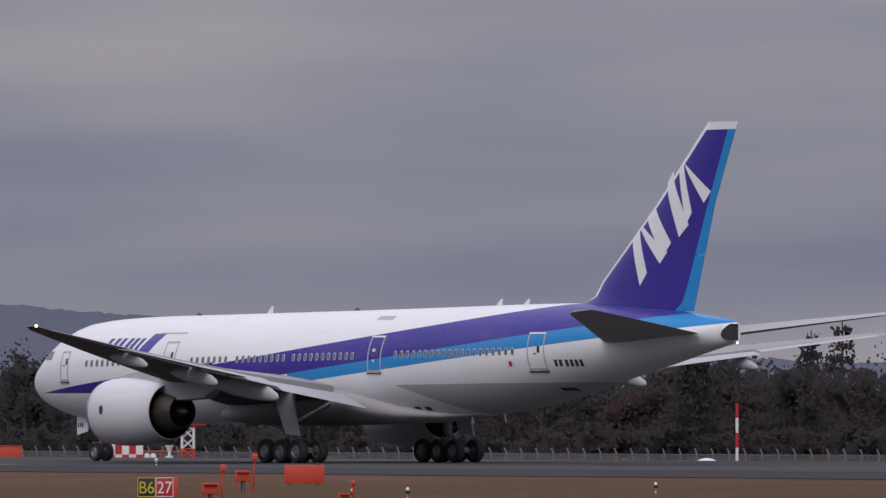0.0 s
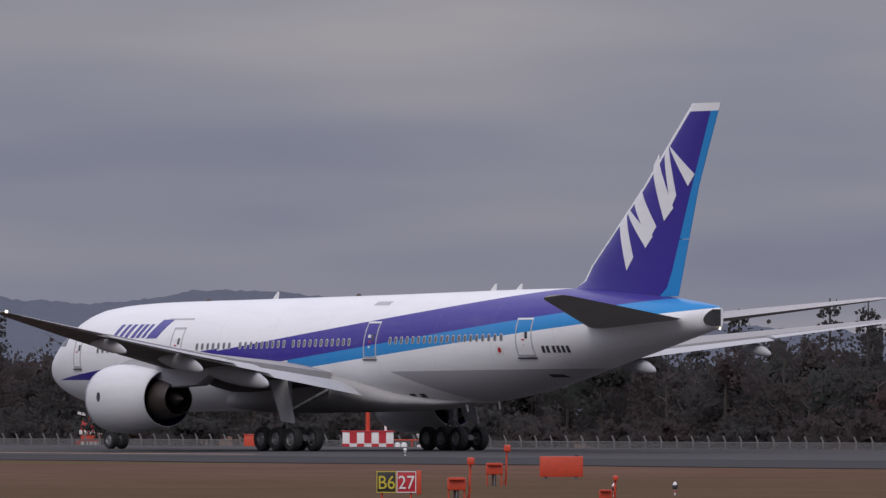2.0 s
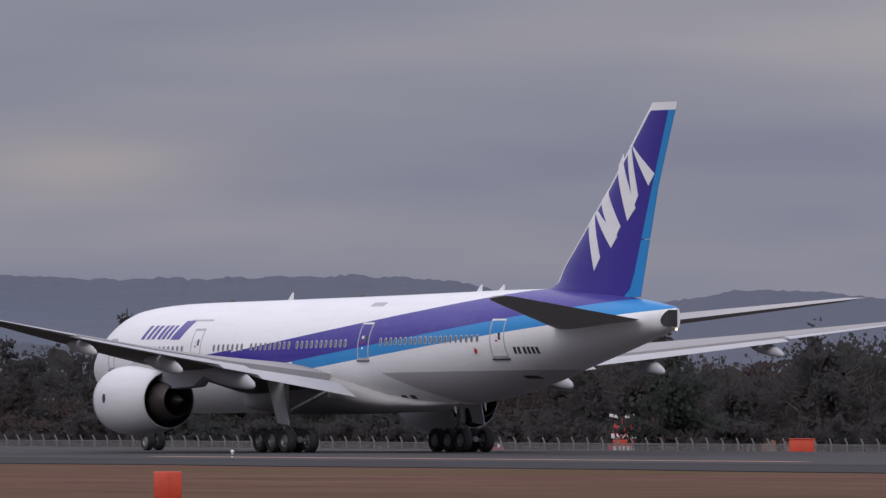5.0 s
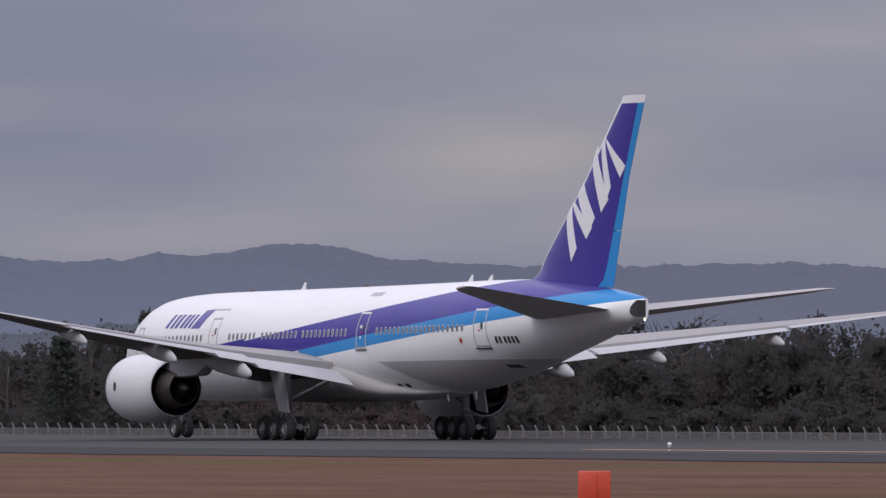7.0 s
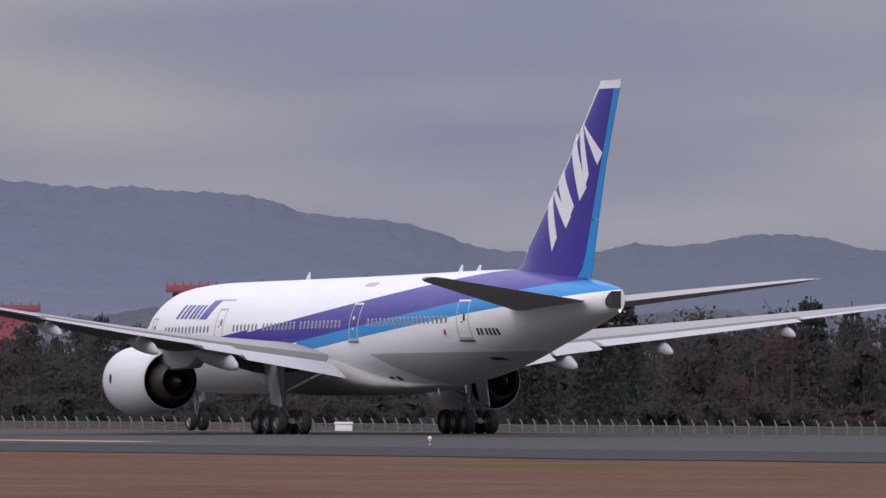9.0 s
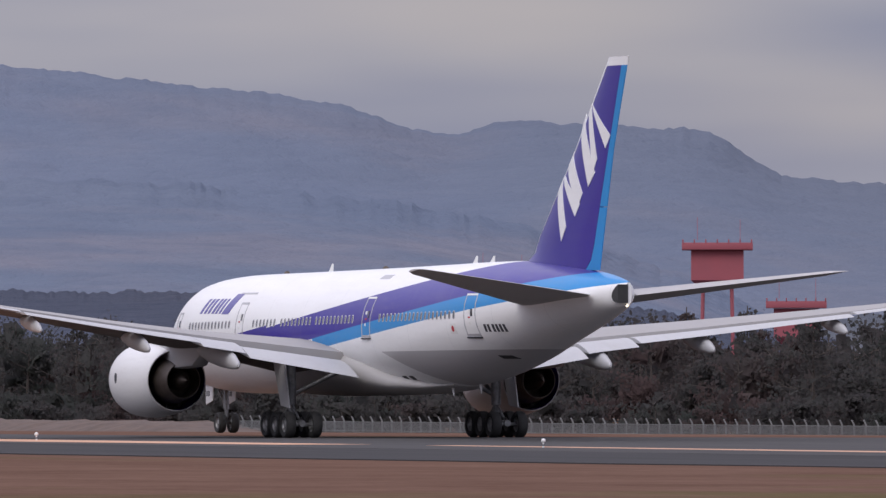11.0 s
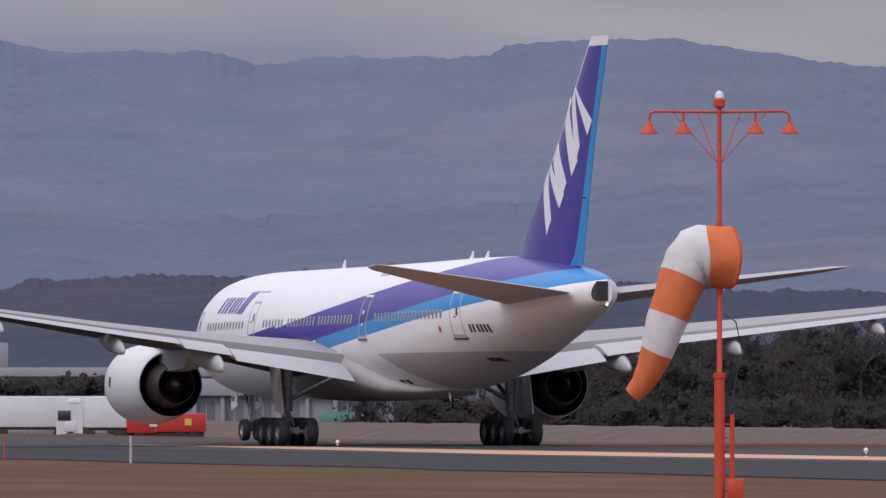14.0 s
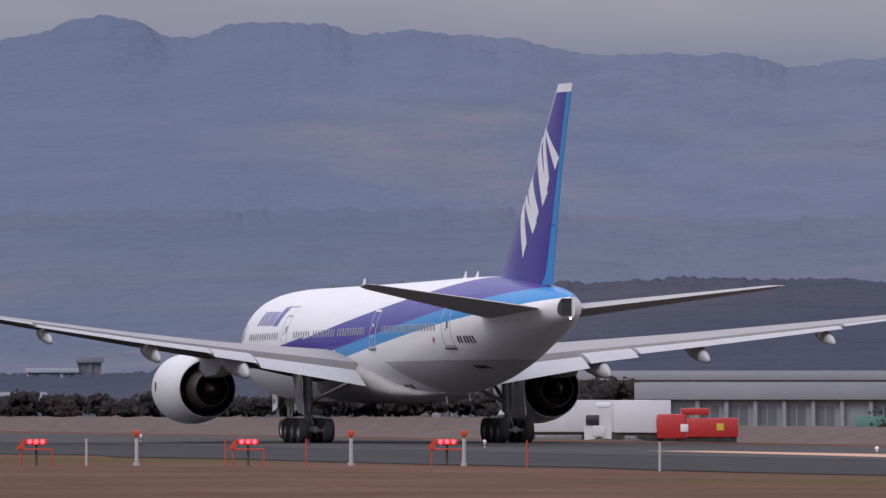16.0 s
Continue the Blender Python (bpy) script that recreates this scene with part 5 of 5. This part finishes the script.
# ---------------------------------------------------------------- red runway end lights
def end_light(x, y, yaw):
    r = thing("runway_end_light", "low orange frame carrying a lit red light bar", "airfield light", "red end lights")
    block("housing", (-0.40, 0, 0.76), (0.40, 0.5, 0.97), M_RED, r, bevel=0.04)
    for k in range(3):
        bm = bmesh.new()
        lathe(bm, [(-0.03, 0.075), (-0.05, 0.06), (-0.06, 0.02)], 16, "y", (-0.24 + 0.24 * k, 0, 0.87), cap=True)
        part("red_lens", bm, M_REDLAMP, r, "lit red lens")
    block("tray", (-0.62, 0, 0.56), (0.62, 0.5, 0.62), M_RED, r, bevel=0.01)
    part("side_plate", slab(bmesh.new(), [(-0.75, 0.6), (-0.45, 0.6), (-0.42, 0.98), (-0.5, 0.98)], 0.05, Matrix.Rotation(radians(90), 4, "X")), M_RED, r)
    for lx in (-0.58, 0.58):
        for ly in (0.03, 0.45):
            bar("leg", (lx, ly, -0.05), (lx * 0.98, ly, 0.6), 0.025, M_RED, r)
    bar("cable_pipe", (0, 0.2, -0.05), (0, 0.2, 0.76), 0.05, M_HOT, r)
    put(r, x, y, 0, yaw)


def marker_post(x, y, kind):
    r = thing("marker_post", {"R": "white post with a red head in the grass", "W": "thin weathered white post in the grass", "O": "thin orange red post in the grass"}[kind], "post", "posts at the runway end")
    if kind == "R":
        bar("post", (0, 0, -0.05), (0, 0, 1.0), 0.07, M_CONC, r)
        bar("base", (0, 0, -0.05), (0, 0, 0.1), 0.12, M_CONC, r)
        block("red_head", (-0.12, -0.1, 1.08), (0.12, 0.1, 1.3), M_RED, r, bevel=0.03)
        bar("neck", (0, 0, 1.0), (0, 0, 1.1), 0.03, M_RED, r)
    elif kind == "W":
        bar("post", (0, 0, -0.05), (0, 0, 0.95), 0.045, M_CONC, r)
        bar("cap", (0, 0, 0.95), (0, 0, 0.99), 0.055, M_CONC, r)
    else:
        bar("post", (0, 0, -0.05), (0, 0, 0.95), 0.028, M_RED, r)
        bar("cap", (0, 0, 0.95), (0, 0, 0.98), 0.04, M_RED, r)
    put(r, x, y, 0, -16)


for gx, gy in ((-75.6, 80.7), (-68.0, 78.6), (-60.9, 76.5)):
    end_light(gx, gy, -15.5)
for gx, gy, kd in ((-72.0, 79.7, "R"), (-64.3, 77.6, "R"), (-60.6, 75.3, "R"), (-73.8, 80.2, "W"), (-61.2, 50.0, "W"), (-65.9, 78.1, "O"), (-60.8, 66.8, "O"), (-68.8, 78.9, "O")):
    marker_post(gx, gy, kd)


# ---------------------------------------------------------------- far side: vehicles and buildings
def wheels(r, xs, rad, y0, y1):
    for x in xs:
        for y in (y0, y1):
            bm = bmesh.new()
            lathe(bm, [(-0.14, rad * 0.4), (-0.16, rad * 0.85), (-0.1, rad), (0.1, rad), (0.16, rad * 0.85), (0.14, rad * 0.4)], 18, "y", (x, y, rad), cap=True)
            part("wheel", bm, M_TYRE, r)


def box_truck(x, y, z, yaw, ln, label, cab=True):
    r = thing("box_truck", label, "truck")
    if cab:
        bm = bmesh.new()
        loft(bm, [[(a, b, c) for a, c in ((0.0, 0.55), (-0.05, 1.5), (0.25, 2.55), (0.6, 2.75), (1.75, 2.75), (1.75, 0.55))] for b in (0.05, 2.2)])
        part("cab", bm, M_TRUCKW, r, "white cab")
        block("windscreen", (0.08, -0.01, 1.62), (0.95, 2.26, 2.3), M_GLASS, r, bevel=0.05)
        block("door_line", (0.5, 0.0, 0.9), (1.35, 0.04, 1.58), M_TRUCKW, r)
        block("air_deflector", (0.7, 0.3, 2.75), (1.7, 2.0, 3.1), M_TRUCKW, r, bevel=0.15)
        block("bumper", (-0.1, 0.1, 0.4), (0.3, 2.2, 0.72), M_HOT, r)
    block("cargo_box", (1.9, 0, 1.15), (ln, 2.3, 3.25), M_TRUCKW, r, "white cargo box", 0.04)
    block("chassis", (0.4, 0.3, 0.62), (ln - 0.1, 2.0, 1.12), M_HOT, r)
    block("side_guard", (2.6, 0.02, 0.5), (ln - 2.2, 0.1, 0.95), M_GEAR, r)
    wheels(r, (0.95, ln - 2.0, ln - 0.95), 0.47, 0.2, 2.1)
    put(r, x, y, z, yaw)


def fire_truck(x, y, z, yaw):
    r = thing("fire_truck", "red fire truck with a yellow mark parked on dry grass", "truck")
    block("cab", (0, 0, 0.75), (1.9, 2.3, 2.35), M_FIRE, r, "red cab", 0.12)
    block("cab_window", (-0.02, 0.1, 1.5), (1.5, 2.34, 2.1), M_GLASS, r, bevel=0.05)
    block("cab_roof", (1.6, 0.2, 2.3), (3.4, 2.1, 2.75), M_FIRE, r, bevel=0.08)
    block("body", (1.95, 0, 0.85), (5.3, 2.3, 2.1), M_FIRE, r, "red body", 0.06)
    block("yellow_mark", (3.9, -0.02, 1.3), (4.35, 0.02, 1.75), M_YELLOW, r, bevel=0)
    block("white_mark", (1.55, -0.03, 1.2), (2.05, 0.02, 1.7), M_SIGWHITE, r, bevel=0.02)
    block("chassis", (0.2, 0.3, 0.45), (5.2, 2.0, 0.85), M_HOT, r)
    wheels(r, (0.9, 3.6, 4.5), 0.48, 0.2, 2.1)
    put(r, x, y, z, yaw)


def small_van(x, y, z, yaw, mat, label, h=1.75, ln=3.6):
    r = thing("parked_van", label, "car")
    bm = bmesh.new()
    loft(bm, [[(a * ln, b, c * h) for a, c in ((0, 0.2), (0, 0.55), (0.12, 0.62), (0.26, 0.97), (0.4, 1.0), (0.95, 1.0), (1.0, 0.6), (1.0, 0.2))] for b in (0, 1.6)])
    part("body", bm, mat, r)
    block("side_glass", (ln * 0.27, -0.015, h * 0.63), (ln * 0.92, 1.615, h * 0.9), M_GLASS, r)
    wheels(r, (ln * 0.2, ln * 0.8), 0.3, 0.05, 1.55)
    put(r, x, y, z, yaw)


box_truck(22.6, 342.5, -1.05, -17.2, 7.9, "white box truck parked on dry grass beyond the runway")
box_truck(28.6, 340.6, -1.05, -17.6, 3.9, "short white box lorry body behind another truck", False)
box_truck(24.5, 329.0, -1.05, -17.9, 5.6, "white truck beside the fire truck")
fire_truck(28.9, 327.4, -1.05, -18.2)
small_van(95.4, 437.5, -1.3, -20.2, M_TRUCKW, "small white van parked beside others", 1.3, 2.0)
small_van(97.8, 436.6, -1.3, -20.4, M_TRUCKW, "small white parked van beside a building", 1.25, 2.2)
small_van(100.5, 417.3, -1.3, -20.5, M_TRUCKW, "white high-roofed van parked on grass", 1.9, 2.2)


def flat_building(name, x, y, z, yaw, w, h, d, floors, label, mat, bays=6, seed=1, chimney=False):
    """Flat-roofed block: bands of roof and floor edge, piers and dark openings between them."""
    r = thing(name, label, "building")
    fh = h / floors
    rng = random.Random(seed)
    for f in range(floors):
        z0 = f * fh
        block("wall", (0.15, 0.45, z0), (w - 0.15, d, z0 + fh * 0.72), mat, r, bevel=0)
        block("floor_band" if f < floors - 1 else "roof_edge", (-0.25, -0.3, z0 + fh * 0.72), (w + 0.25, d + 0.2, z0 + fh), mat, r, bevel=0.03)
        bw = w / bays
        for b in range(bays):
            if rng.random() < 0.78:
                win = block("window", (b * bw + bw * 0.22, 0.40, z0 + fh * 0.12), (b * bw + bw * 0.8, 0.47, z0 + fh * 0.62), M_OPEN, r, bevel=0)
                block("window_frame", (b * bw + bw * 0.48, 0.37, z0 + fh * 0.12), (b * bw + bw * 0.52, 0.41, z0 + fh * 0.62), mat, win, bevel=0)
            block("pier", (b * bw, 0.0, z0), (b * bw + bw * 0.14, 0.44, z0 + fh * 0.72), mat, r, bevel=0)
    block("roof", (0.2, 0.2, h), (w - 0.2, d - 0.2, h + 0.08), M_ROOFG, r, bevel=0)
    if chimney:
        block("chimney", (w - 6.2, 2, h + 0.08), (w - 4.6, 3.6, h + 2.2), mat, r, bevel=0.03)
        block("chimney_cap", (w - 6.5, 1.7, h + 2.2), (w - 4.3, 3.9, h + 2.5), mat, r, bevel=0.02)
    put(r, x, y, z, yaw)
    return r


flat_building("airport_building", 116.0, 637.0, -1.5, -19.8, 46, 6.3, 12, 2, "pale two-storey flat-roofed building with a chimney", M_BUILD, 9, 2, True)
flat_building("hangar_annex", 74.3, 472.0, -1.4, -18.4, 28, 4.9, 10, 1, "long pale flat-roofed garage with open bays", M_BUILD, 12, 3)
block("green_gate", (17.6, -0.1, 1.0), (21.0, 0.05, 2.2), M_GREEN, bpy.data.objects["hangar_annex"], "faded green gate", 0.02)
flat_building("warehouse", 116.3, 680.8, -1.5, -16.7, 13.6, 9.0, 12, 1, "distant pale warehouse behind bushes", M_BUILD, 4, 5)
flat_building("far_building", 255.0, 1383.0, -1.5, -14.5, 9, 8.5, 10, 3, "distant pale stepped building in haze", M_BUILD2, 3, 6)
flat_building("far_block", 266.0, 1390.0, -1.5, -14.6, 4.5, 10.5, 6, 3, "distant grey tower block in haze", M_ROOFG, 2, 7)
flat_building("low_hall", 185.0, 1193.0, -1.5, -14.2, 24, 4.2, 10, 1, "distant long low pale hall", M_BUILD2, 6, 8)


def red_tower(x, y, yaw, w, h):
    r = thing("red_tower", "distant red steel tower with a wide platform, haze in its colour", "tower")
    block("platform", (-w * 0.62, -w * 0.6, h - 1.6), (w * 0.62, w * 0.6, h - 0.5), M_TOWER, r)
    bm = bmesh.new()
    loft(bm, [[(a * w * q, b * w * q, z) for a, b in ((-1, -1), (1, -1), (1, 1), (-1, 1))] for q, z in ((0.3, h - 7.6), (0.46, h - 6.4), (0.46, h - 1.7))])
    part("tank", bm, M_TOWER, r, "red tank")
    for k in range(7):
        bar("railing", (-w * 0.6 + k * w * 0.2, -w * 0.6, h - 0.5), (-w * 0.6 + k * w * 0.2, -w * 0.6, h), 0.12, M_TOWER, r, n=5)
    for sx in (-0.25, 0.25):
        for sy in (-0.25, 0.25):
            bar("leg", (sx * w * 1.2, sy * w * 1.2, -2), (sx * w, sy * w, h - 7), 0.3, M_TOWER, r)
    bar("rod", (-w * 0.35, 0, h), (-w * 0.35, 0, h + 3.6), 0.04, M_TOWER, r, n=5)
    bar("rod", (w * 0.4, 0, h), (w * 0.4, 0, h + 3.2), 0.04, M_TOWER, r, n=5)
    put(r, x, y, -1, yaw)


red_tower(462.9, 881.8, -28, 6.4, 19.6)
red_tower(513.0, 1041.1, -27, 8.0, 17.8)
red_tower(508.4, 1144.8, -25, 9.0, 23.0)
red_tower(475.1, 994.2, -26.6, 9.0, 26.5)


def hedge():
    rng = random.Random(31)
    leaf, wood = Soup(), Soup()
    for k in range(150):
        f = k / 150
        p = Vector((20 + 96 * f + rng.uniform(-2, 2), 618 - 42 * f + rng.uniform(-2, 4), 0.1))
        h = rng.uniform(1.5, 2.8) + (1.2 if 0.62 < f < 1 else 0)
        broad_tree(leaf, wood, p, h, h * 1.5, rng, 150, 0.26)
    root = thing("hedge", "dark green clipped line of bushes across the dry grass", "hedge", kind="stuff")
    for nm, s, mt in (("foliage", leaf, M_LEAF), ("branches", wood, M_BARK)):
        tagged(new(nm, s.mesh(nm, mt)), kind="stuff").parent = root


def grass_bank(a, b, heights, n, label):
    """A long low bank of tall dry grass from a to b; heights holds the distance towards the runway and the height of its section."""
    bm = bmesh.new()
    grid = []
    a, b = Vector((*a, 0)), Vector((*b, 0))
    side = Vector(((b - a).y, -(b - a).x, 0)).normalized()
    if side.y > 0 and abs(side.y) > 0.5 or side.x > 0.5:
        side = -side
    for k in range(n + 1):
        f = k / n
        c = a.lerp(b, f)
        fade = min(1.0, f * 10, (1 - f) * 10)
        row = []
        for d, z in heights:
            p = c + side * d
            w = 0.20 * noise.noise((k * 0.45, d * 0.4, 2)) + 0.14 * noise.noise((k * 0.9, d, 7)) if z > -1.5 else 0
            row.append(bm.verts.new((p.x, p.y, -1.6 + (z + 1.6 + w) * fade)))
        grid.append(row)
    for p, q in zip(grid, grid[1:]):
        for j in range(len(heights) - 1):
            bm.faces.new((p[j], p[j + 1], q[j + 1], q[j]))
    bmesh.ops.recalc_face_normals(bm, faces=bm.faces)
    tagged(part("grass_bank", bm, M_HAY), label, "bank", kind="structure")


grass_bank((5.6, 624.3), (135.2, 567.6), ((24, -1.6), (17, -0.95), (10, -0.1), (6, 0.40), (3, 0.46), (-8, 0.3), (-16, -1.6)), 320, "low bank of tall dry tan grass below the hedge")
grass_bank((67.0, 232.0), (84.0, 566.0), ((9, -1.6), (6, -0.9), (3.5, -0.25), (1.5, -0.02), (-2, 0.0), (-8, -1.6)), 520, "low bank of tall dry tan grass behind the runway")
hedge()


def spoil_heaps():
    rng = random.Random(8)
    for x, y, w, h in ((-2, 285, 5.5, 0.9), (9, 292, 4.2, 0.8), (17, 300, 3.5, 1.0)):
        bm = bmesh.new()
        bmesh.ops.create_grid(bm, x_segments=26, y_segments=18, size=1)
        for v in bm.verts:
            q = max(0.0, 1 - v.co.x**2 - v.co.y**2)
            v.co = Vector((v.co.x * w, v.co.y * w * 0.6, h * q ** 0.8 * (0.75 + 0.5 * noise.noise((v.co.x * 3 + x, v.co.y * 3, 1))) - 0.08))
        ob = part("soil_heap", bm, M_BARK)
        tagged(ob, "low dark heap of soil in dry grass", "soil heap", "soil heaps")
        put(ob, x, y, -0.9, -16)


spoil_heaps()


# ---------------------------------------------------------------- what moves
def motions():
    walk(airliner, [
        (0, pose(-0.22, -165.07, 0.030, 0, 0.000, 87.828)),
        (0.5, pose(-0.01, -160.09, 0.030, 0, 0.000, 87.566)),
        (1, pose(0.31, -154.54, 0.030, 0, 0.000, 87.292)),
        (1.5, pose(0.67, -148.18, 0.030, 0, 0.000, 86.882)),
        (2, pose(1.10, -140.90, 0.030, 0, 0.000, 86.486)),
        (2.5, pose(1.63, -132.93, 0.030, 0, 0.000, 86.092)),
        (3, pose(2.27, -124.55, 0.030, 0, 0.000, 85.740)),
        (3.5, pose(3.02, -115.80, 0.030, 0, 0.000, 85.377)),
        (4, pose(3.87, -106.52, 0.030, 0, 0.000, 85.028)),
        (4.5, pose(4.84, -96.41, 0.030, 0, 0.000, 84.718)),
        (5, pose(5.95, -85.23, 0.030, 0, 0.000, 84.467)),
        (5.5, pose(7.18, -72.92, 0.030, 0, 0.000, 84.293)),
        (6, pose(8.67, -59.56, 0.030, 0, -0.020, 84.176)),
        (6.5, pose(10.24, -46.20, 0.030, 0, -0.040, 84.060)),
        (7, pose(12.02, -33.10, 0.030, 0, -0.060, 83.859)),
        (7.5, pose(14.87, -17.13, 0.030, 0, -0.080, 83.746)),
        (8, pose(17.36, -0.31, 0.030, 0, -0.100, 83.710)),
        (8.5, pose(17.60, 12.92, 0.030, 0, -0.120, 83.742)),
        (9, pose(16.66, 25.43, 0.030, 0, -0.140, 83.700)),
        (9.5, pose(15.02, 40.59, 0.030, 0, -0.160, 83.952)),
        (10, pose(10.76, 55.00, 0.030, 0, -0.180, 84.416)),
        (10.5, pose(4.73, 67.30, 0.030, 0, -0.200, 84.958)),
        (11, pose(-1.67, 76.59, 0.030, 0, -0.220, 85.410)),
        (11.5, pose(-7.10, 83.27, 0.030, 0, -0.220, 85.664)),
        (12, pose(-11.11, 89.22, 0.030, 0, -0.220, 85.670)),
        (12.5, pose(-15.50, 93.78, 0.030, 0, -0.220, 85.858)),
        (13, pose(-19.28, 101.00, 0.030, 0, -0.220, 86.173)),
        (13.5, pose(-18.66, 120.13, 0.030, 0, -0.220, 86.497)),
        (14, pose(-17.97, 141.83, 0.030, 0, -0.220, 86.836)),
        (14.5, pose(-17.61, 163.87, 0.030, 0, -0.220, 87.290)),
        (15, pose(-17.73, 184.71, 0.030, 0, -0.220, 87.677)),
        (15.5, pose(-17.92, 205.23, 0.030, 0, -0.220, 87.975)),
        (16, pose(-18.24, 225.33, 0.030, 0, -0.220, 88.221)),
    ])
    # the tyres turn as the airliner rolls
    for wh, r in WHEELS:
        c = wh.location.copy()
        walk(wh, [(k * 0.1, Matrix.Translation(c) @ Matrix.Rotation(radians(70) * k, 4, "Y")) for k in range(161)])


motions()
